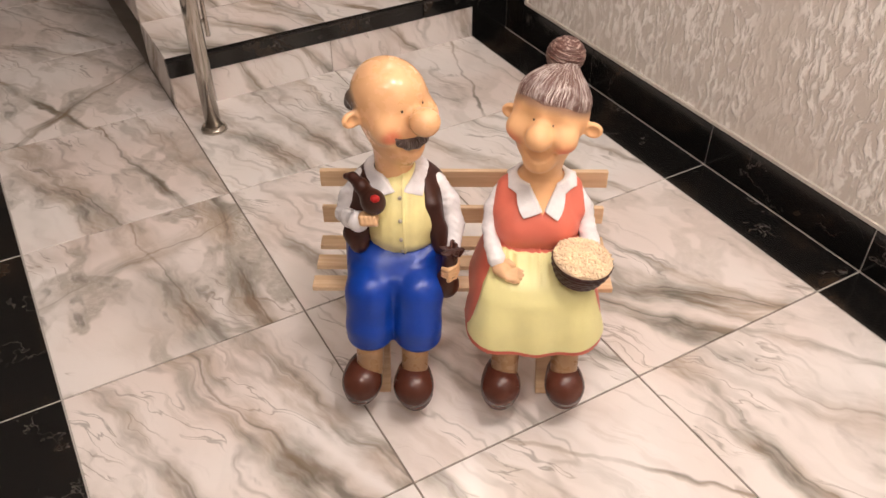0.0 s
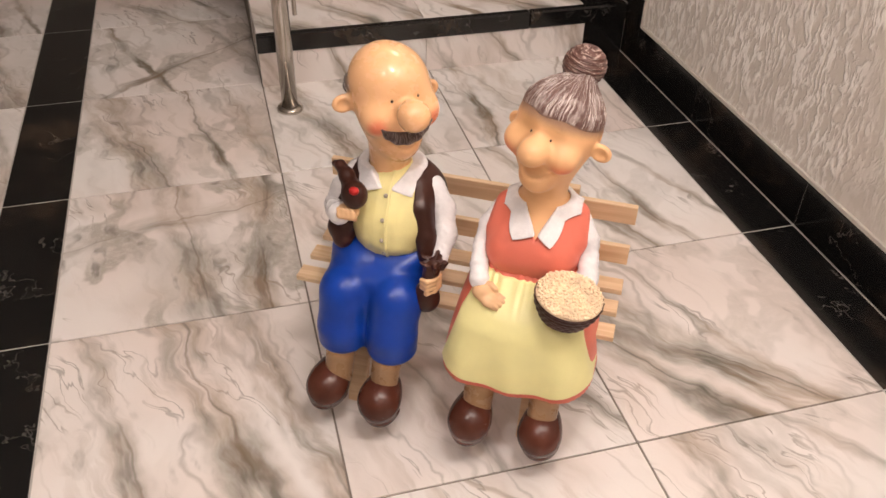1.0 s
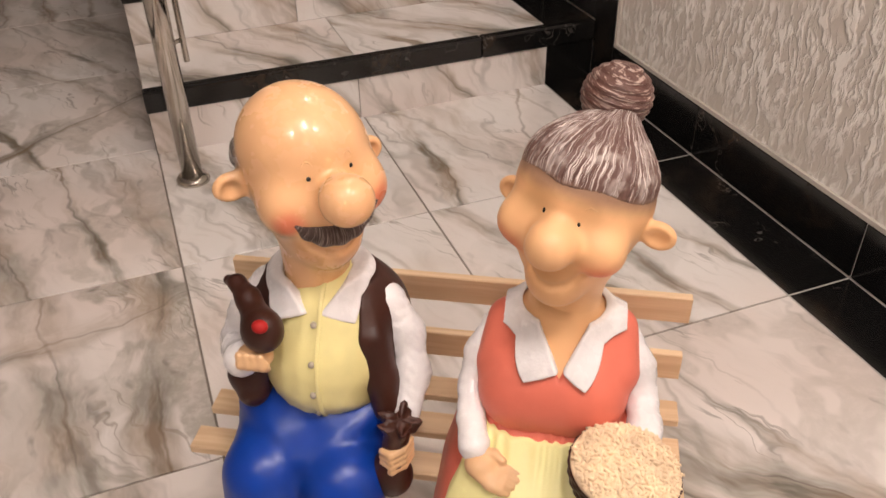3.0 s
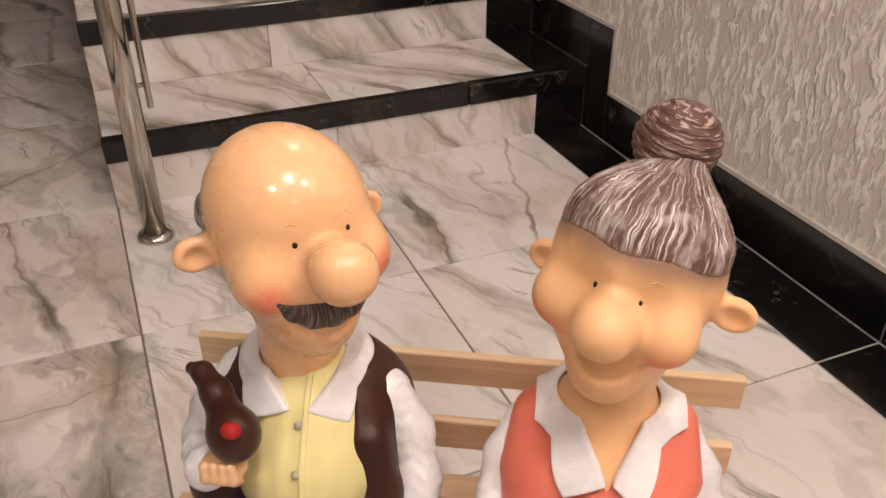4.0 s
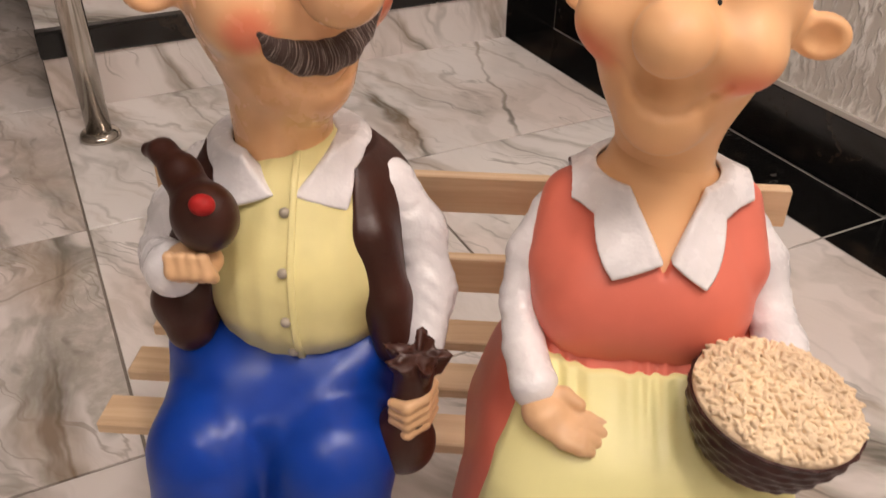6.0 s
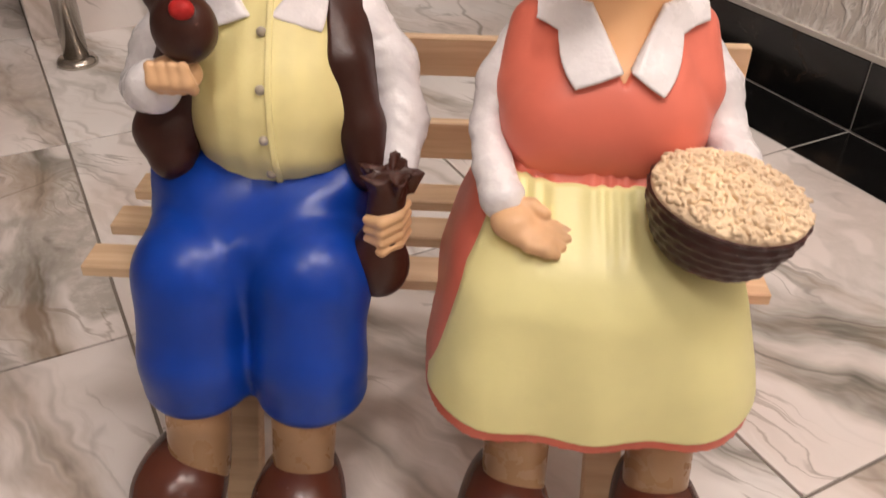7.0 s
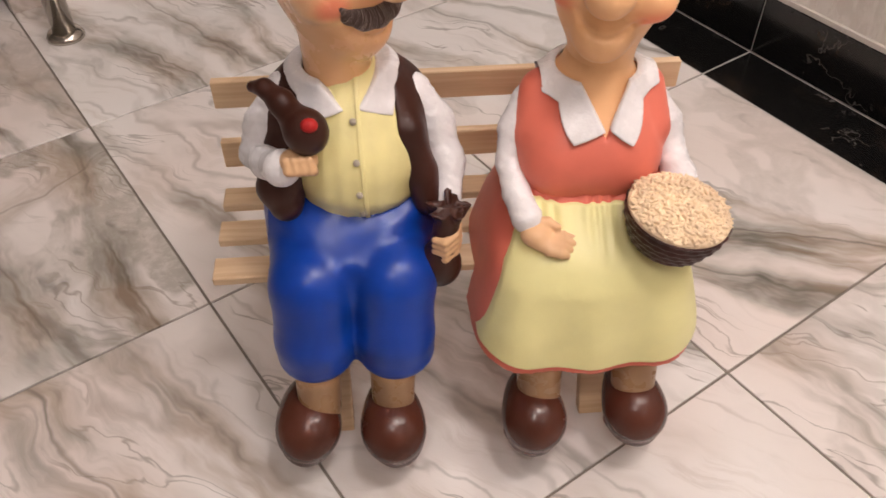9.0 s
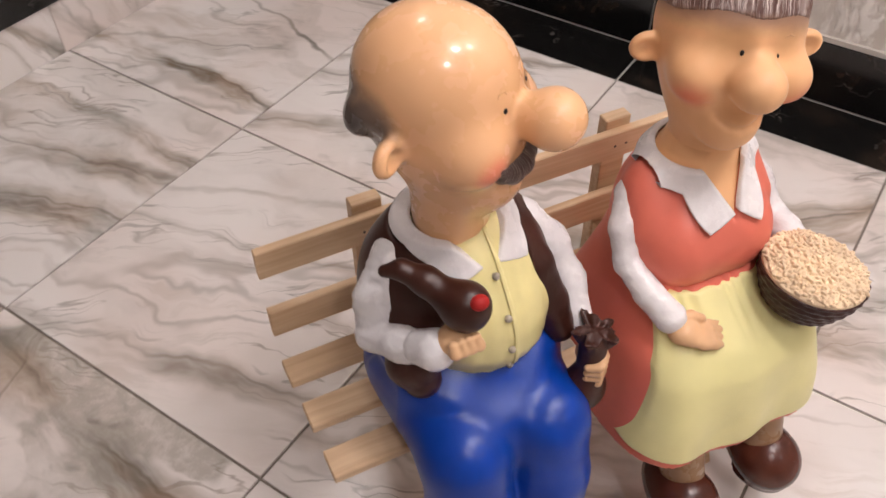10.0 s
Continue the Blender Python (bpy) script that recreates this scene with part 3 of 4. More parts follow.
def streaked(name, dark, pale, axis_point, axis_dir, across, along, amount=0.55, rough=0.4, bands=False, curl=0.004, ridges=False, edge=None):
    """Combed hair: pale strokes that run out from a point, or wrap round it as bands."""
    m = Nodes(name)
    p = m.coords()
    q = m.vec("SUBTRACT", p, tuple(float(x) for x in axis_point))
    q = m.vec("ADD", q, m.vec("MULTIPLY", m.vec("SUBTRACT", m.noise(p, 55, 2).outputs["Color"], (0.5, 0.5, 0.5)), (curl, curl, curl)))
    z = Vector(axis_dir).normalized()
    x = z.orthogonal().normalized()
    y = z.cross(x)
    px, py, pz = (m.vec("DOT_PRODUCT", q, tuple(v)) for v in (x, y, z))
    ang = m.math("ARCTAN2", py, px)
    # round the axis twice, so that no seam shows
    ca, sa = m.math("COSINE", ang), m.math("SINE", ang)
    comb = m.add("ShaderNodeCombineXYZ")
    k = across
    if bands:
        m.put(comb.inputs[0], m.math("MULTIPLY", ca, along))
        m.put(comb.inputs[1], m.math("MULTIPLY", sa, along))
        m.put(comb.inputs[2], m.math("MULTIPLY", pz, k))
    else:
        m.put(comb.inputs[0], m.math("MULTIPLY", ca, k))
        m.put(comb.inputs[1], m.math("MULTIPLY", sa, k))
        m.put(comb.inputs[2], m.math("MULTIPLY", m.vec("LENGTH", q), along))
    n = m.noise(comb.outputs[0], 1.0, 3, 0.6).outputs[0]
    s = m.ramp(n, (0.535, 0.60, 0, 1))
    if ridges:
        thin = m.ramp(m.math("ABSOLUTE", m.math("SUBTRACT", n, 0.5)), (0.012, 0.042, 1, 0))
        s = m.math("MAXIMUM", thin, m.math("MULTIPLY", m.ramp(m.noise(p, 48, 3).outputs[0], (0.50, 0.68, 0, 1)), 0.45))
    patch = m.ramp(m.noise(p, 30, 2).outputs[0], (0.3, 0.6, 0.5, 1))
    col = m.mix(m.math("MULTIPLY", m.math("MULTIPLY", s, patch), amount), dark, pale)
    if edge:
        normal, offset, bow_axis, bow_offset, bow, tint = edge
        h = m.math("SUBTRACT", m.vec("DOT_PRODUCT", p, normal), offset)
        r = m.math("SUBTRACT", m.vec("DOT_PRODUCT", p, bow_axis), bow_offset)
        h = m.math("ADD", h, m.math("MULTIPLY", m.math("MULTIPLY", r, r), bow))
        h = m.math("ADD", h, m.math("MULTIPLY", m.math("SUBTRACT", m.noise(p, 90, 2).outputs[0], 0.5), 0.008))
        col = m.mix(m.ramp(h, (-0.001, 0.008, 1, 0)), col, tint)
    m.bump(n, 0.9, 0.003)
    return m.done(col, rough)


WHITE = paint("white_paint", (0.80, 0.78, 0.80), 0.27, 0.10, 48, 0.0036)
BROWN = paint("dark_brown_paint", (0.044, 0.0125, 0.0078), 0.36, 0.2, 50, 0.0014)
SHOE = paint("red_brown_paint", (0.078, 0.022, 0.013), 0.25, 0.18, 40, 0.0010)
BLUE = paint("blue_paint", (0.003, 0.043, 0.33), 0.32, 0.12, 45, 0.0005)
YELLOW = paint("pale_yellow_paint", (0.86, 0.81, 0.39), 0.36, 0.035, 30, 0.0014)
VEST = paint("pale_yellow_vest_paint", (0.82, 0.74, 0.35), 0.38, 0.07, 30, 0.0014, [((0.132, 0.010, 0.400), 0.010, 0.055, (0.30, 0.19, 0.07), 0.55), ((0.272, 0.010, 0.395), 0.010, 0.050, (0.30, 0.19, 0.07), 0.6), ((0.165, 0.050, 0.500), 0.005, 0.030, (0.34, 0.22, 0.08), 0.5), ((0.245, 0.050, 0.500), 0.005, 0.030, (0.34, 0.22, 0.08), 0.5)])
CORAL = paint("coral_paint", (0.76, 0.190, 0.130), 0.40, 0.06, 30, 0.0008)
HOLE = paint("black_paint", (0.004, 0.003, 0.003), 0.6)
SILVER = paint("silver_paint", (0.42, 0.37, 0.30), 0.30)
RED = paint("red_paint", (0.46, 0.012, 0.011), 0.6, 0.2, 150, 0.002)
# Tan darkened to paint in shade under the hems; ankles airbrushed darker.
LEG = paint("shaded_tan_leg_paint", (0.50, 0.30, 0.155), 0.28, 0.12, 40, 0.0010, [((u, v, 0.135), 0.030, 0.056, (0.15, 0.085, 0.045), 0.6) for u, v in ((0.129, -0.125), (0.227, -0.125), (0.422, -0.135), (0.551, -0.135))])
HAND = paint("hand_paint", (0.72, 0.45, 0.25), 0.38, 0.10, 60, 0.0012)
BASKET = paint("basket_paint", (0.045, 0.0110, 0.0080), 0.42, 0.3, 90, 0.002)
FOOD = paint("crumb_paint", (0.86, 0.65, 0.44), 0.65, 0.22, 220, 0.004)
SKIN = (0.86, 0.50, 0.26)
BLUSH = (0.80, 0.16, 0.085)
DARK_HAIR = (0.075, 0.062, 0.06)


def old_man():
    at, ax = head_frame((0.182, 0.092), 41)
    cheeks = [at(s * 0.046, 0.050, 0.645) for s in (-1, 1)]
    skin = paint("lacquered_skin_paint", SKIN, 0.27, 0.015, 25, 0.0004, [(c, 0.006, 0.030, BLUSH, 0.75) for c in (at(-0.057, 0.080, 0.638), at(0.057, 0.080, 0.638))] + [(at(0, 0.085, 0.700), 0.008, 0.050, (0.62, 0.38, 0.18), 0.35)] + [(at(s * 0.064, -0.036, 0.668), 0.018, 0.042, DARK_HAIR, 0.85) for s in (-1, 1)] + [(at(s * 0.040, -0.070, 0.662), 0.03, 0.06, DARK_HAIR, 0.9) for s in (-1, 1)], coat=0.35)
    neck = cone((0.187, 0.078, 0.490), at(-0.006, 0.012, 0.60), 0.040, 0.041)
    head = blend(0.03, ell(at(0.002, -0.001, 0.674), (0.074, 0.080, 0.074), ax), ell(at(-0.006, -0.005, 0.701), (0.056, 0.062, 0.051), ax), ell(at(0, 0.016, 0.632), (0.060, 0.065, 0.052), ax), neck)
    head = blend(0.026, head, *[ell(c, (0.028, 0.030, 0.028), ax) for c in cheeks], ell(at(0, 0.048, 0.589), (0.037, 0.036, 0.036), ax))
    face = head
    head = blend(0.010, head, ell(at(0.000, 0.111, 0.671), (0.030, 0.029, 0.0285), ax), ell(at(0, 0.090, 0.669), (0.020, 0.03, 0.020), ax))
    for s in (-1, 1):
        ex, ey = (-0.085, -0.012) if s < 0 else (0.080, -0.006)
        ear = carve(0.005, ell(at(ex, ey, 0.654), (0.022, 0.011, 0.018), ax), ell(at(ex + s * 0.003, ey + 0.011, 0.654), (0.013, 0.009, 0.012), ax))
        head = blend(0.012, head, ear)
        tuft = blend(0.01, ell(at(s * 0.057, -0.032, 0.676), (0.015, 0.030, 0.016), turned(ax, tip=-14)), ell(at(s * 0.036, -0.054, 0.664), (0.034, 0.020, 0.024), ax))
        head = blend(0.008, head, tuft)

    def outward(f):
        def out(x, z):
            d = np.linspace(0.15, 0.0, 600)
            h = f(np.stack([at(x, k, z) for k in d]))
            return d[np.nonzero(h < 0)[0][0]]
        return out
    out, flat = outward(head), outward(face)
    head = carve(0.005, head, tube([at(x, out(x, z) + 0.001, z) for x, z in ((-0.044, 0.626), (-0.032, 0.603), (-0.016, 0.592), (0, 0.589), (0.016, 0.592), (0.032, 0.603), (0.044, 0.626))], [0.0012, 0.002, 0.0024, 0.0024, 0.0024, 0.002, 0.0012]))
    eyes = blend(0.001, *[ell(at(x, flat(x, z) - 0.0012, z), (0.0027, 0.0028, 0.0032), ax) for x, z in ((-0.025, 0.686), (0.024, 0.688))])
    brows = blend(0.001, *[tube([at(x + d, flat(x + d, 0.704 + h), 0.704 + h) for d, h in ((-0.005, -0.0035), (-0.003, -0.0005), (0, 0.0005), (0.003, -0.0005), (0.005, -0.0035))], [0.0008] * 5, 0.001) for x in (-0.025, 0.022)])
    must = blend(0.006, *[tube([at(s * x, out(s * x, z) - 0.002, z) for x, z in ((0.002, 0.613), (0.017, 0.615), (0.034, 0.624), (0.048, 0.639))], [0.0125, 0.0125, 0.0095, 0.0030], 0.004) for s in (-1, 1)])
    moustache = streaked("moustache_paint", (0.075, 0.045, 0.038), (0.56, 0.48, 0.44), at(0, 0.06, 0.70), (0.656, -0.755, 0.0), 95, 26, 0.8)

    # body
    torso = blend(0.03, ell((0.190, 0.078, 0.425), (0.104, 0.086, 0.105)), ell((0.194, 0.090, 0.468), (0.088, 0.056, 0.052)), cone((0.190, 0.084, 0.480), (0.187, 0.080, 0.540), 0.050, 0.042))
    belly = blend(0.02, ell((0.200, 0.060, 0.415), (0.088, 0.092, 0.095)), ell((0.200, 0.075, 0.478), (0.064, 0.066, 0.058)))
    fold = lambda p: 0.0004 * np.sin((p[..., 0] - 0.2) * 300) + 0.0018 * np.sin(p[..., 2] * 130 + 30 * p[..., 0]) * np.clip((0.44 - p[..., 2]) * 14, 0, 1)
    belly = wavy(belly, fold)
    placket = both(shell(belly, -0.002, 0.0022), prism([(0.203, 0.53), (0.2085, 0.53), (0.2125, 0.37), (0.207, 0.37)]), side((0, 1, 0), 0.06))
    opening = prism([(0.162, 0.54), (0.242, 0.54), (0.262, 0.44), (0.270, 0.33), (0.122, 0.33), (0.138, 0.44)])
    waistcoat = carve(0.004, grow(torso, 0.006), both(opening, side((0, 1, 0), 0.075)))
    waistcoat = both(waistcoat, side((0.0, 0, -1), -0.362), side((0, 0, 1), 0.518), lambda p: 0.012 - neck(p))
    flaps = blend(0.012, tube([(0.112, 0.034, 0.436), (0.107, 0.010, 0.402), (0.112, -0.002, 0.384)], [0.023, 0.028, 0.021]), tube([(0.244, 0.066, 0.496), (0.262, 0.028, 0.462), (0.275, 0.014, 0.410), (0.284, 0.000, 0.375)], [0.019, 0.020, 0.022, 0.018]))
    waistcoat = blend(0.012, waistcoat, flaps)
    def area(p):
        th = np.abs(np.degrees(np.arctan2(p[..., 0] - 0.198, 0.086 - p[..., 1])))
        low = np.interp(th, (0, 5, 36, 50, 72, 180), (0.509, 0.506, 0.491, 0.514, 0.522, 0.525))
        gap = 0.503 + (np.abs(p[..., 0] - 0.198) - 0.005) / 1.0
        d = np.maximum(low - p[..., 2], p[..., 2] - 0.531)
        return np.maximum(d, np.where(th < 90, (p[..., 2] - gap) * 0.5, d))
    collar = meet(0.003, shell(torso, -0.012, 0.0078), lambda p: area(p) * 0.8, lambda p: 0.001 - neck(p))

    trousers = blend(0.030, ell((0.188, 0.062, 0.343), (0.105, 0.088, 0.066)), *[tube([(u, 0.070, 0.322), (u, -0.054, 0.297)], [0.056, 0.050]) for u in (0.134, 0.238)])
    trousers = blend(0.014, both(trousers, side((0, 0, -1), -0.2595)), *[carve(0.016, both(tube([(a, -0.060, 0.298), (b, -0.078, 0.225), (b, -0.080, 0.150)], [0.050, 0.0505, 0.051]), side((0, 1, 0), -0.0045)), side((0, 0, 1), 0.180 + d)) for a, b, d in ((0.134, 0.131, 0.004), (0.236, 0.234, 0.0))])
    yoke = meet(0.016, prism([(0.082, 0.060), (0.294, 0.060), (0.290, 0.004), (0.200, -0.076), (0.174, -0.076), (0.086, 0.004)], 0, 1), side((0, -0.52, 1), 0.380), side((0, 0, -1), -0.29))
    trousers = blend(0.013, trousers, yoke)
    crease = tube([(0.186, -0.088, 0.356), (0.185, -0.116, 0.334), (0.1835, -0.128, 0.28), (0.183, -0.134, 0.16)], [0.003, 0.005, 0.006, 0.006])
    trousers = carve(0.012, trousers, crease)
    wrinkle = lambda p: 0.0014 * np.sin(p[..., 2] * 120 + 40 * np.abs(p[..., 0] - 0.185)) * np.clip((p[..., 2] - 0.34) * 30, 0, 1)
    trousers = wavy(trousers, wrinkle)
    legs = blend(0.002, *[tube([(u, -0.088, 0.20), (u - 0.003, -0.112, 0.115)], [0.031, 0.028]) for u in (0.131, 0.229)])

    def shoe(u, v, z, yaw):
        a = np.array(Euler((radians(22), 0, radians(yaw))).to_matrix()).T
        p = np.array((u, v, z))
        body = blend(0.02, ell(p, (0.044, 0.048, 0.040), a), ell(p + np.array((0, 0.035, 0.002)), (0.035, 0.042, 0.034), a))
        sole = both(ell(p + np.array((0, 0.014, -0.014)), (0.043, 0.058, 0.034), a), side((0, 0.35, 1), 0.35 * v + z - 0.024))
        return blend(0.003, body, sole)
    shoes = blend(0.001, shoe(0.111, -0.132, 0.100, -12), shoe(0.224, -0.140, 0.094, 10))

    # the arm with the pipe, the arm with the pouch
    sleeves = blend(0.004, tube([(0.122, 0.078, 0.490), (0.093, 0.063, 0.456), (0.079, 0.044, 0.428)], [0.027, 0.0240, 0.0195], 0.01), tube([(0.079, 0.043, 0.428), (0.096, 0.008, 0.441), (0.113, -0.018, 0.455)], [0.0195, 0.0175, 0.018], 0.01))
    sleeves = blend(0.004, sleeves, tube([(0.270, 0.077, 0.482), (0.298, 0.060, 0.450), (0.310, 0.034, 0.408), (0.308, -0.004, 0.374)], [0.026, 0.0215, 0.0205, 0.017], 0.014))
    rib = lambda p: 0.0006 * np.sin(p[..., 2] * 330 + p[..., 1] * 260 + 2 * np.sin(p[..., 0] * 200)) * np.cos(p[..., 0] * 140)
    sleeves = wavy(sleeves, rib)
    cuff = tube([(0.108, -0.012, 0.453), (0.117, -0.025, 0.459)], [0.0185, 0.022], 0.002)
    fist = blend(0.003, ell((0.138, -0.032, 0.473), (0.022, 0.018, 0.015)), *[tube([(0.126 + 0.0085 * k, -0.048, 0.486), (0.128 + 0.0085 * k, -0.050, 0.474), (0.130 + 0.0085 * k, -0.044, 0.466)], [0.0046, 0.0050, 0.0046]) for k in range(4)])
    fist2 = blend(0.0015, ell((0.306, -0.034, 0.352), (0.016, 0.018, 0.016)), *[tube([(0.319, -0.036, 0.338 + 0.0092 * k), (0.313, -0.052, 0.336 + 0.0092 * k), (0.300, -0.062, 0.334 + 0.0092 * k), (0.288, -0.056, 0.333 + 0.0092 * k)], [0.0044, 0.0052, 0.0055, 0.0042], 0.001) for k in range(4)])
    pipe = blend(0.012, ell((0.151, -0.028, 0.509), (0.0245, 0.024, 0.027)), tube([(0.145, -0.020, 0.510), (0.124, 0.006, 0.526), (0.106, 0.022, 0.535), (0.092, 0.030, 0.532)], [0.018, 0.0145, 0.0100, 0.0065]))
    ember = ell((0.156, -0.0435, 0.529), (0.0095, 0.008, 0.008))
    pouch = blend(0.012, ell((0.294, -0.046, 0.310), (0.028, 0.025, 0.033)), cone((0.299, -0.046, 0.34), (0.304, -0.040, 0.380), 0.016, 0.016))
    def frill(p):
        q = p - np.array((0.306, -0.036, 0.388))
        a = np.arctan2(q[..., 1], q[..., 0])
        rad = np.sqrt(q[..., 0] ** 2 + q[..., 1] ** 2)
        edge = 0.018 + 0.5 * q[..., 2] + 0.0055 * np.sin(5 * a + 0.6) + 0.003 * np.sin(9 * a)
        cup = np.maximum(rad - edge, np.abs(q[..., 2] + 0.004 * np.sin(3 * a + 1)) - 0.010)
        return np.maximum(cup, (0.45 * (edge - rad) - 0.6 * (0.012 - q[..., 2])) * 0.5) * 0.7
    pouch = blend(0.004, pouch, frill)
    buttons = blend(0.0005, *[ell((u, v, z), (0.0042, 0.0042, 0.0042)) for u, v, z in BUTTONS_AT(belly)])

    box_head = ((0.06, -0.06, 0.50), (0.34, 0.22, 0.80))
    groups = [
        (head, *box_head, 0.0026, skin), (eyes, (0.17, -0.02, 0.67), (0.28, 0.09, 0.71), 0.0010, HOLE), (brows, (0.17, -0.02, 0.69), (0.28, 0.10, 0.715), 0.0007, skin),
        (must, (0.14, -0.05, 0.585), (0.32, 0.11, 0.66), 0.0018, moustache),
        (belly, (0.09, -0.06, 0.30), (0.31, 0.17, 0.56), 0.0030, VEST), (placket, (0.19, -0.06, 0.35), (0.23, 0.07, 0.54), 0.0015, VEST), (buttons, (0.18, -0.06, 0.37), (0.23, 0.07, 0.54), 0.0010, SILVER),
        (waistcoat, (0.05, -0.07, 0.32), (0.34, 0.19, 0.57), 0.0030, BROWN), (collar, (0.10, -0.03, 0.48), (0.30, 0.18, 0.575), 0.0015, WHITE),
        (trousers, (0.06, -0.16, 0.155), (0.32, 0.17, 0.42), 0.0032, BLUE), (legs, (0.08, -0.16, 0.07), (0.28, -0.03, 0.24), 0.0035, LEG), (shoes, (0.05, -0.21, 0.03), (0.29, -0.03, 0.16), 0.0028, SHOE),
        (sleeves, (0.03, -0.06, 0.33), (0.37, 0.14, 0.54), 0.0030, WHITE), (cuff, (0.07, -0.07, 0.41), (0.16, 0.03, 0.50), 0.0022, WHITE), (fist, (0.09, -0.08, 0.43), (0.18, 0.0, 0.51), 0.0018, HAND), (fist2, (0.26, -0.08, 0.31), (0.35, 0.0, 0.39), 0.0018, HAND),
        (pipe, (0.07, -0.07, 0.46), (0.20, 0.06, 0.56), 0.0022, BROWN), (ember, (0.14, -0.06, 0.505), (0.175, -0.03, 0.54), 0.0014, RED), (pouch, (0.25, -0.10, 0.26), (0.35, 0.01, 0.42), 0.0022, BROWN),
    ]
    return figure("old_man_statue", groups, "painted resin old man statue in blue trousers holding a pipe", "statue")


def front_of(f, u, z, v0=-0.2, v1=0.12):
    """Where the body's front lies at u, z."""
    v = np.linspace(v0, v1, 400)
    d = f(np.stack((np.full(400, u), v, np.full(400, z)), -1))
    inside = np.nonzero(d < 0)[0]
    return v[inside[0]] if len(inside) else v1


def BUTTONS_AT(belly):
    return [(u, front_of(belly, u, z) - 0.001, z) for u, z in ((0.2005, 0.496), (0.2015, 0.458), (0.2025, 0.418), (0.2045, 0.384))]


def old_woman():
    at, ax = head_frame((0.500, 0.066), -21)
    hairline = (tuple(np.array((0, 0, 1.0)) - 0.28 * ax[1] + 0.13 * ax[0]), 0.691 - 0.28 * float(np.array((0.500, 0.066, 0)) @ ax[1]) + 0.13 * float(np.array((0.500, 0.066, 0)) @ ax[0]), tuple(ax[0]), float(np.array((0.500, 0.066, 0)) @ ax[0]), 1.2, (0.24, 0.14, 0.10))
    # Spots: airbrushed cheek blush, and shade painted into both eye sockets.
    skin = paint("satin_skin_paint", (0.85, 0.495, 0.25), 0.42, 0.02, 25, 0.0004, [(c, 0.005, 0.030, BLUSH, 0.75) for c in (at(-0.056, 0.062, 0.630), at(0.048, 0.066, 0.620))] + [(at(-0.030, 0.070, 0.690), 0.006, 0.034, (0.52, 0.28, 0.12), 0.5), (at(0.030, 0.070, 0.684), 0.006, 0.030, (0.55, 0.31, 0.14), 0.35)], coat=0.1,
                 fade=hairline)
    neck = cone((0.488, 0.056, 0.465), at(-0.005, 0.004, 0.60), 0.040, 0.038)
    cranium = blend(0.02, ell(at(-0.003, -0.004, 0.670), (0.073, 0.076, 0.072), ax), ell(at(0, -0.012, 0.650), (0.067, 0.068, 0.060), ax))
    head = blend(0.03, cranium, ell(at(-0.008, 0.015, 0.612), (0.055, 0.057, 0.056), ax), neck)
    head = carve(0.015, head, *[ell(at(x, 0.091, z), (0.030, 0.025, 0.024), ax) for x, z in ((-0.034, 0.688), (0.032, 0.680))])
    head = blend(0.018, head, ell(at(-0.049, 0.048, 0.645), (0.027, 0.028, 0.027), ax), ell(at(0.042, 0.052, 0.636), (0.026, 0.027, 0.026), ax))
    muzzle = ell(at(-0.005, 0.048, 0.590), (0.035, 0.036, 0.038), ax)
    head = blend(0.006, head, muzzle)
    face = head
    head = blend(0.014, head, ell(at(0, 0.086, 0.650), (0.0265, 0.028, 0.0250), ax), ell(at(0, 0.066, 0.660), (0.010, 0.016, 0.014), ax))

    def out(x, z, f=head):
        d = np.linspace(0.15, 0.0, 600)
        h = f(np.stack([at(x, k, z) for k in d]))
        return d[np.nonzero(h < 0)[0][0]]
    head = carve(0.004, head, tube([at(x, out(x, z) + 0.0008, z) for x, z in ((-0.038, 0.620), (-0.028, 0.606), (-0.014, 0.598), (0, 0.5955), (0.014, 0.598), (0.028, 0.606), (0.038, 0.620))], [0.0014, 0.0028, 0.0036, 0.0038, 0.0036, 0.0028, 0.0014], 0.003))
    for s in (-1, 1):
        ez = 0.640 - 0.004 * s
        ear = carve(0.004, ell(at(s * 0.083, -0.004, ez), (0.020, 0.010, 0.017), ax), ell(at(s * 0.086, 0.007, ez), (0.014, 0.009, 0.012), ax))
        head = blend(0.007, head, ear)
    eyes = blend(0.001, *[ell(at(x, out(x, z, face) - 0.001, z), (0.0023, 0.0028, 0.0036), ax) for x, z in ((-0.0165, 0.6765), (0.020, 0.669))])
    brows = blend(0.001, tube([at(0.030 + d, out(0.030 + d, 0.688 + h), 0.688 + h) for d, h in ((-0.005, -0.001), (0, 0.001), (0.005, -0.002))], [0.0007] * 3, 0.001))

    def above(p):
        q = (p - at(0, 0, 0)) @ ax.T
        return p[..., 2] - (0.690 + 0.28 * q[..., 1] - 1.2 * q[..., 0] ** 2 - 0.13 * q[..., 0] + 0.0025 * (1 - np.cos(90 * q[..., 0])))
    comb_at = at(0.012, -0.050, 0.742)
    comb_dir = at(0.012, -0.05, 0.75) - at(0, 0.0, 0.66)
    cap = blend(0.030, cranium, cone(at(0.002, -0.028, 0.690), comb_at, 0.044, 0.015))
    hair = both(lambda p: cap(p) - 0.0004 - 0.0036 * np.clip(above(p) * 45, 0, 1), lambda p: -above(p))
    azim = np.array(comb_dir) / np.linalg.norm(comb_dir)
    e1 = np.cross(azim, (0, 0, 1.0))
    e1 = e1 / np.linalg.norm(e1)
    e2 = np.cross(azim, e1)

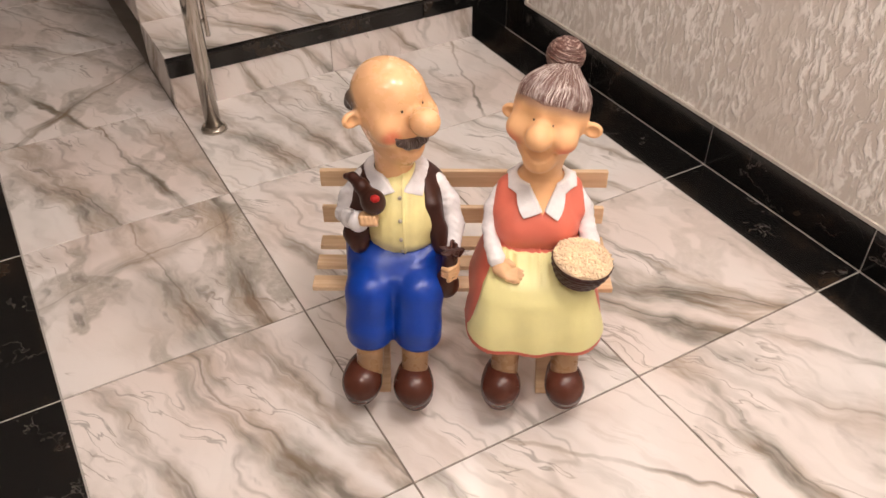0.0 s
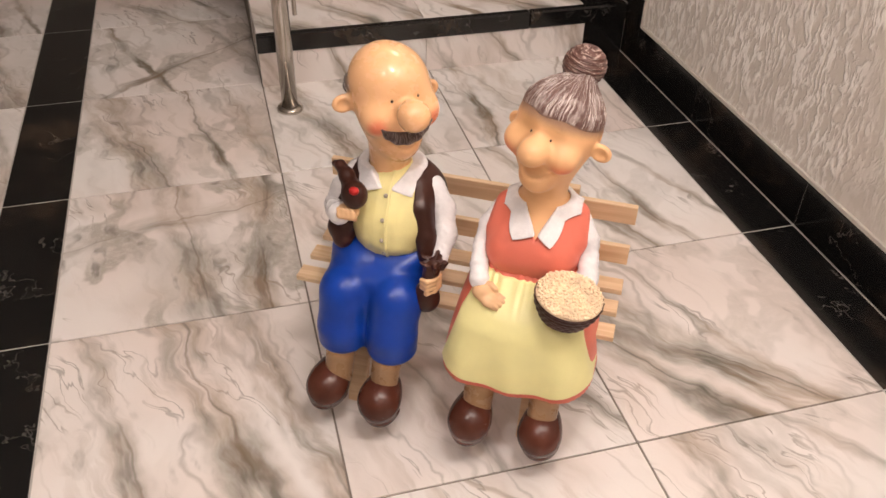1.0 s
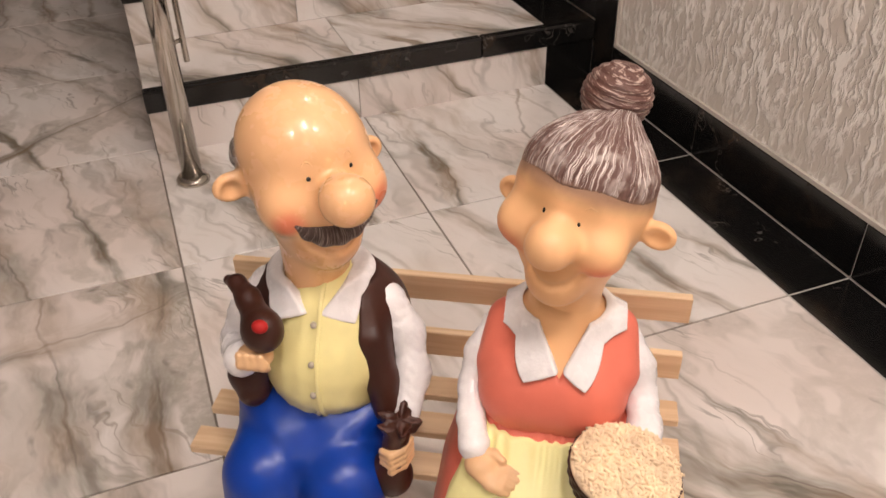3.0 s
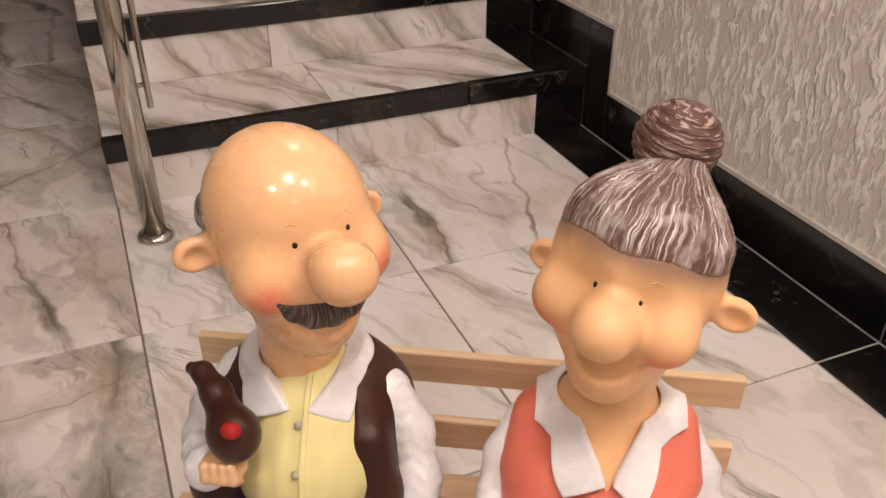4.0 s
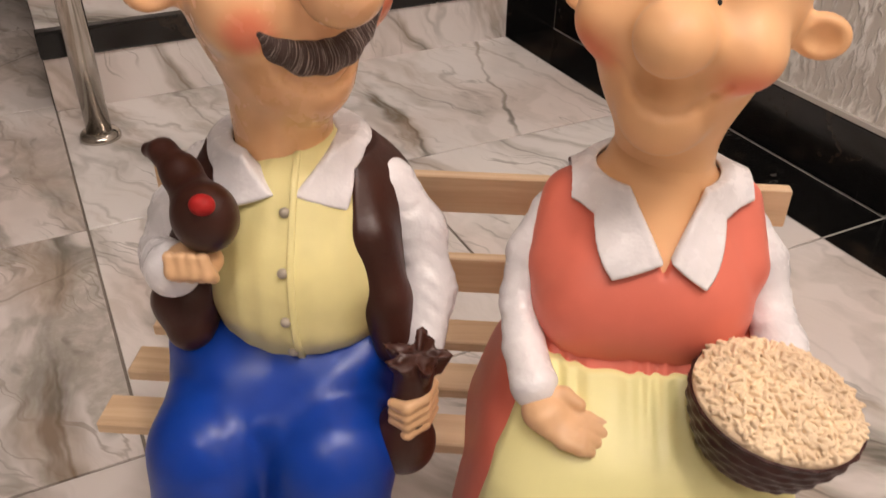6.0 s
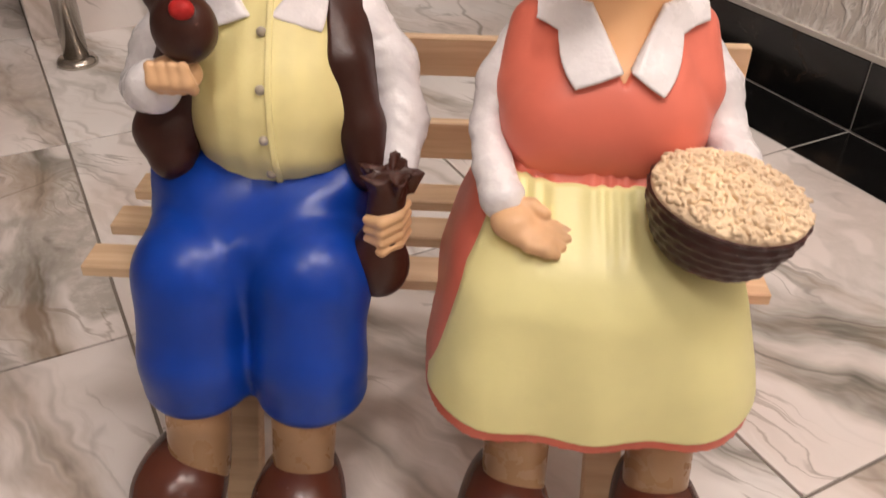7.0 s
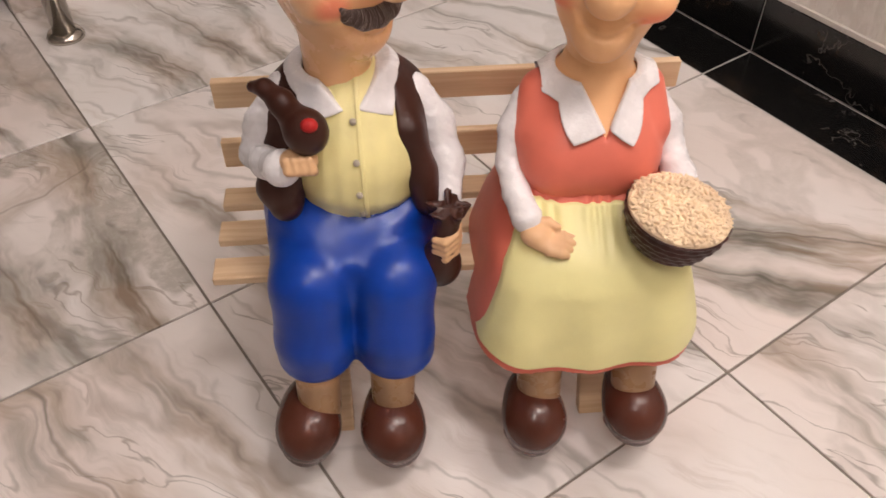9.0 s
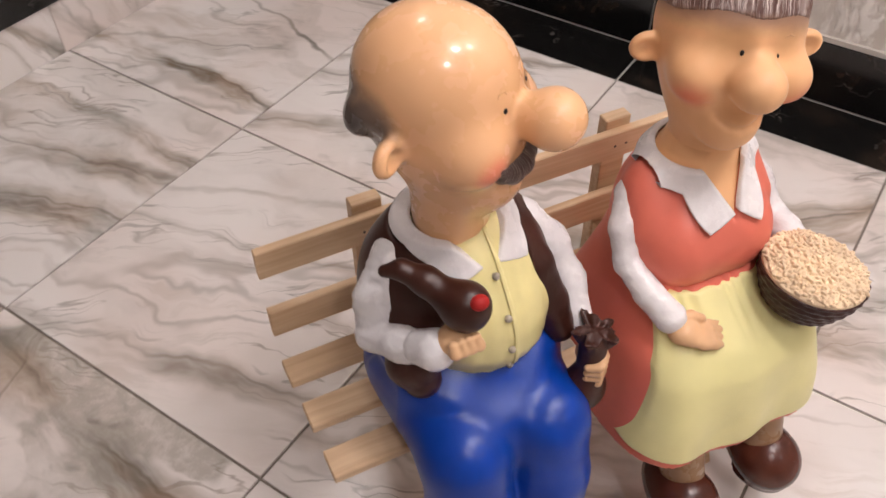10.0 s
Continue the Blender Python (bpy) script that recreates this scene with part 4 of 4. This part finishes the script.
    def strands(p):
        q = p - comb_at
        a = np.arctan2(q @ e2, q @ e1)
        far = np.sqrt((q * q).sum(-1))
        return 0.0009 * (np.sin(a * 53 + 3 * np.sin(far * 60)) + 0.7 * np.sin(a * 83 + 1.3)) * np.clip(far * 25, 0, 1) * np.clip(above(p) * 60, 0, 1)
    hair = wavy(hair, strands)
    bun_at = np.array((0.525, 0.126, 0.752))
    bun = ell(bun_at, (0.038, 0.037, 0.036))
    coil = lambda p: 0.0008 * np.sin((p[..., 2] + 0.25 * (p[..., 0] - bun_at[0])) * 760 + 3 * np.sin(np.arctan2(p[..., 1] - bun_at[1], p[..., 0] - bun_at[0])))
    bun = wavy(bun, coil)
    root = cone(bun_at + np.array((0, 0, -0.02)), comb_at - np.array((0, 0, 0.012)), 0.020, 0.022)
    hair_paint = streaked("combed_hair_paint", (0.130, 0.066, 0.054), (0.78, 0.70, 0.66), comb_at, tuple(azim), 19, 7, 0.92, ridges=True, edge=hairline, curl=0.009)
    bun_paint = streaked("coiled_hair_paint", (0.105, 0.044, 0.034), (0.50, 0.38, 0.33), bun_at, (0.22, -0.1, 1.0), 620, 1.6, 0.85, bands=True, curl=0.0025)

    # body, skirt and apron
    torso = blend(0.03, ell((0.484, 0.058, 0.425), (0.090, 0.072, 0.085)), ell((0.487, 0.066, 0.466), (0.078, 0.052, 0.050)), cone((0.488, 0.060, 0.473), (0.489, 0.060, 0.526), 0.060, 0.044))
    torso = blend(0.036, torso, *[ell((u, 0.006, 0.424), (0.050, 0.044, 0.050)) for u in (0.448, 0.516)])
    torso = blend(0.014, torso, *[cone((a, 0.062, 0.488), (b, 0.030, 0.450), 0.024, 0.022) for a, b in ((0.424, 0.414), (0.552, 0.560))])
    throat = both(prism([(0.432, 0.565), (0.548, 0.565), (0.489, 0.470)]), side((0, 1, 0), 0.055))
    dress = both(carve(0.003, torso, throat), side((0, 0, 1), 0.512))
    bare = both(grow(torso, -0.0035), side((0, 0, -1), -0.46))

    levels = np.linspace(0.10, 0.48, 381)

    def eased(heights, values):
        v = np.interp(levels, heights, values)
        w = np.hanning(37)
        return np.convolve(np.pad(v, 18, mode="edge"), w / w.sum(), mode="valid")
    half = eased((0.17, 0.19, 0.25, 0.32, 0.365, 0.395, 0.42), (0.155, 0.154, 0.145, 0.127, 0.108, 0.092, 0.085))
    ahead = eased((0.17, 0.19, 0.25, 0.32, 0.35, 0.375, 0.395, 0.42), (-0.139, -0.138, -0.134, -0.122, -0.100, -0.060, -0.035, -0.02))

    def bell(p):
        z = p[..., 2]
        n = np.interp(z, (0.18, 0.30, 0.38), (4.6, 3.4, 2.6))
        a = np.interp(z, levels, half)
        front = np.interp(z, levels, ahead)
        back = np.interp(z, (0.17, 0.32, 0.42), (0.150, 0.145, 0.125))
        c, b = (front + back) / 2, (back - front) / 2
        q = (np.abs((p[..., 0] - 0.485) / a) ** n + np.abs((p[..., 1] - c) / b) ** n) ** (1 / n)
        return (q - 1) * np.minimum(a, b) * 0.9
    pleat = lambda p: (0.0020 * np.sin((p[..., 0] - 0.48) * 330 + 2 * np.sin(p[..., 0] * 90)) * np.clip((p[..., 2] - 0.345) * 26, 0, 1) + 0.0030 * np.sin((p[..., 0] - 0.48) * 66 + 1 + 2 * p[..., 2]) * np.clip((0.36 - p[..., 2]) * 9, 0, 1)) * np.clip((0.08 - p[..., 1]) * 8, 0, 1)
    bell2 = wavy(bell, pleat)
    cut = lambda p: np.minimum(0.2595 - p[..., 2], p[..., 1] + 0.0045)
    hem = lambda p: (0.186 + 0.16 * np.abs(p[..., 0] - 0.49) ** 1.5 * 1.2 - p[..., 2])
    skirt = both(bell2, cut, hem, side((0, 0, 1), 0.415))
    apron_area = prism([(0.402, 0.392), (0.540, 0.392), (0.600, 0.330), (0.634, 0.214), (0.560, 0.202), (0.485, 0.198), (0.410, 0.203), (0.340, 0.214), (0.371, 0.330)])
    apron = meet(0.002, shell(bell2, -0.003, 0.0042), apron_area, side((0, 1, 0), -0.010), cut)
    legs = blend(0.002, *[tube([(u, -0.085, 0.22), (u - 0.002, -0.122, 0.120)], [0.031, 0.029]) for u in (0.424, 0.553)])

    def shoe(u, v, z, yaw):
        a = np.array(Euler((radians(22), 0, radians(yaw))).to_matrix()).T
        p = np.array((u, v, z))
        body = blend(0.02, ell(p, (0.0435, 0.046, 0.041), a), ell(p + np.array((0, 0.035, 0.002)), (0.035, 0.042, 0.034), a))
        sole = both(ell(p + np.array((0, 0.014, -0.014)), (0.043, 0.056, 0.034), a), side((0, 0.35, 1), 0.35 * v + z - 0.026))
        return blend(0.003, body, sole)
    shoes = blend(0.001, shoe(0.414, -0.146, 0.103, -4), shoe(0.553, -0.142, 0.102, 8))

    def area(p):
        th = np.degrees(np.arctan2(p[..., 0] - 0.491, 0.060 - p[..., 1]))
        low = np.interp(th, (-180, -85, -50, -25, -2, 2, 17, 44, 85, 180), (0.506, 0.506, 0.501, 0.469, 0.481, 0.481, 0.466, 0.501, 0.506, 0.506))
        gap = 0.480 + (np.abs(p[..., 0] - 0.490) - 0.002) / 0.60
        d = np.maximum(low - p[..., 2], p[..., 2] - 0.523)
        return np.maximum(d, np.where(np.abs(th) < 90, (p[..., 2] - gap) * 0.4, d))
    collar = meet(0.003, shell(torso, -0.002, 0.0065), lambda p: area(p) * 0.7, lambda p: 0.001 - neck(p))

    sleeves = blend(0.003, tube([(0.410, 0.068, 0.473), (0.392, 0.045, 0.445), (0.385, 0.022, 0.412)], [0.0175, 0.0170, 0.0165], 0.01), tube([(0.385, 0.020, 0.412), (0.390, -0.018, 0.395), (0.398, -0.050, 0.384)], [0.0165, 0.0160, 0.0190], 0.008))
    sleeves = blend(0.003, sleeves, tube([(0.562, 0.064, 0.473), (0.580, 0.045, 0.445), (0.588, 0.022, 0.412)], [0.020, 0.020, 0.0195], 0.01), tube([(0.588, 0.020, 0.412), (0.592, -0.010, 0.402), (0.592, -0.030, 0.400)], [0.0195, 0.0185, 0.018], 0.01))
    rib = lambda p: 0.0005 * np.sin(p[..., 2] * 320 + p[..., 1] * 220) * np.cos(p[..., 0] * 120)
    sleeves = wavy(sleeves, rib)
    palm = blend(0.004, ell((0.408, -0.066, 0.371), (0.019, 0.019, 0.0145)), ell((0.418, -0.074, 0.366), (0.017, 0.017, 0.010)), *[tube([(0.420, -0.064 - 0.0085 * k, 0.370 - 0.002 * k), (0.440 - 0.002 * k, -0.068 - 0.0085 * k, 0.368 - 0.002 * k), (0.456 - 0.005 * k, -0.070 - 0.008 * k, 0.365 - 0.002 * k)], [0.0062, 0.0056, 0.0042], 0.003) for k in range(4)])
    palm = blend(0.003, palm, tube([(0.408, -0.056, 0.382), (0.422, -0.058, 0.382), (0.433, -0.064, 0.378)], [0.007, 0.006, 0.005], 0.003))
    palm2 = ell((0.594, -0.046, 0.396), (0.020, 0.024, 0.018))

    # the basket of food on her lap, leaning a little forward
    tilt = Euler((radians(2), radians(7), 0)).to_matrix()
    axes = np.array(tilt).T
    bc = np.array((0.568, -0.084, 0.412))

    def basket(p):
        q = (p - bc) @ axes.T
        rad = np.sqrt(q[..., 0] ** 2 + q[..., 1] ** 2)
        wall = np.interp(q[..., 2], (-0.055, -0.038, -0.016, 0.0, 0.01), (0.040, 0.050, 0.0595, 0.0625, 0.063))
        a = np.arctan2(q[..., 1], q[..., 0])
        row = np.round(q[..., 2] / 0.0085)
        weave = 0.0007 * np.sin(a * 22 + np.pi * row) * np.cos(q[..., 2] / 0.0085 * np.pi) ** 2 + 0.0008 * np.cos(q[..., 2] / 0.0085 * 2 * np.pi)
        return np.maximum(np.maximum((rad - wall - weave) * 0.8, q[..., 2]), -0.048 - q[..., 2])
    rng = np.random.RandomState(4)
    table = rng.uniform(0, 1, (4, 64, 64))
    CELL = 0.0034

    def food(p):
        q = (p - bc) @ axes.T
        rad = np.sqrt(q[..., 0] ** 2 + q[..., 1] ** 2)
        dome = lambda r2: 0.002 + 0.017 * np.clip(1 - r2 / 0.063 ** 2, 0, 1)
        best = np.maximum(q[..., 2] - dome(rad ** 2), rad - 0.0605)
        gi, gj = np.floor(q[..., 0] / CELL).astype(int), np.floor(q[..., 1] / CELL).astype(int)
        for di in (-1, 0, 1):
            for dj in (-1, 0, 1):
                ci, cj = gi + di, gj + dj
                h = [t[ci % 64, cj % 64] for t in table]
                x, y = (ci + h[0]) * CELL, (cj + h[1]) * CELL
                a, size = h[2] * 6.28, 0.0018 + 0.0026 * h[3]
                dx, dy = q[..., 0] - x, q[..., 1] - y
                zz = q[..., 2] - dome(x * x + y * y) - 0.0034 * h[3] + 0.0008
                c, s = np.cos(a), np.sin(a)
                lx, ly = dx * c + dy * s, -dx * s + dy * c
                e = (np.sqrt((lx / size) ** 2 + (ly / (size * 0.40)) ** 2 + (zz / (size * 0.55)) ** 2) - 1) * size * 0.5
                e = np.where(x * x + y * y < 0.060 ** 2, e, 1.0)
                best = np.minimum(best, e)
        return np.maximum(best, -0.01 - q[..., 2])

    groups = [
        (head, (0.38, -0.06, 0.46), (0.62, 0.16, 0.78), 0.0026, skin), (eyes, (0.43, -0.03, 0.65), (0.53, 0.05, 0.69), 0.0010, HOLE), (brows, (0.49, -0.04, 0.67), (0.55, 0.03, 0.70), 0.0007, skin),
        (hair, (0.40, -0.04, 0.62), (0.60, 0.17, 0.79), 0.0020, hair_paint), (bun, (0.47, 0.07, 0.70), (0.58, 0.18, 0.81), 0.0018, bun_paint), (root, (0.46, 0.06, 0.70), (0.58, 0.17, 0.79), 0.0026, hair_paint),
        (dress, (0.36, -0.06, 0.33), (0.61, 0.15, 0.56), 0.0028, CORAL), (bare, (0.42, -0.02, 0.45), (0.56, 0.13, 0.55), 0.0028, skin), (skirt, (0.31, -0.16, 0.165), (0.66, 0.17, 0.425), 0.0032, CORAL), (apron, (0.32, -0.16, 0.17), (0.65, 0.01, 0.405), 0.0024, YELLOW),
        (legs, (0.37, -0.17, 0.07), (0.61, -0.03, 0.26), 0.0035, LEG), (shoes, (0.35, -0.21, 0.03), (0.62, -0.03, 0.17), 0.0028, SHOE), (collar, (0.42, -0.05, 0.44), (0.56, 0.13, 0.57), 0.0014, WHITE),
        (sleeves, (0.34, -0.09, 0.34), (0.64, 0.12, 0.53), 0.0028, WHITE), (palm, (0.37, -0.11, 0.33), (0.47, -0.03, 0.40), 0.0018, HAND), (palm2, (0.56, -0.08, 0.37), (0.62, -0.01, 0.43), 0.0026, HAND),
        (basket, (0.49, -0.17, 0.32), (0.65, 0.0, 0.44), 0.0018, BASKET), (food, (0.49, -0.17, 0.38), (0.65, 0.0, 0.45), 0.0011, FOOD),
    ]
    return figure("old_woman_statue", groups, "painted resin old woman statue in coral dress holding a basket", "statue")


old_man()
old_woman()
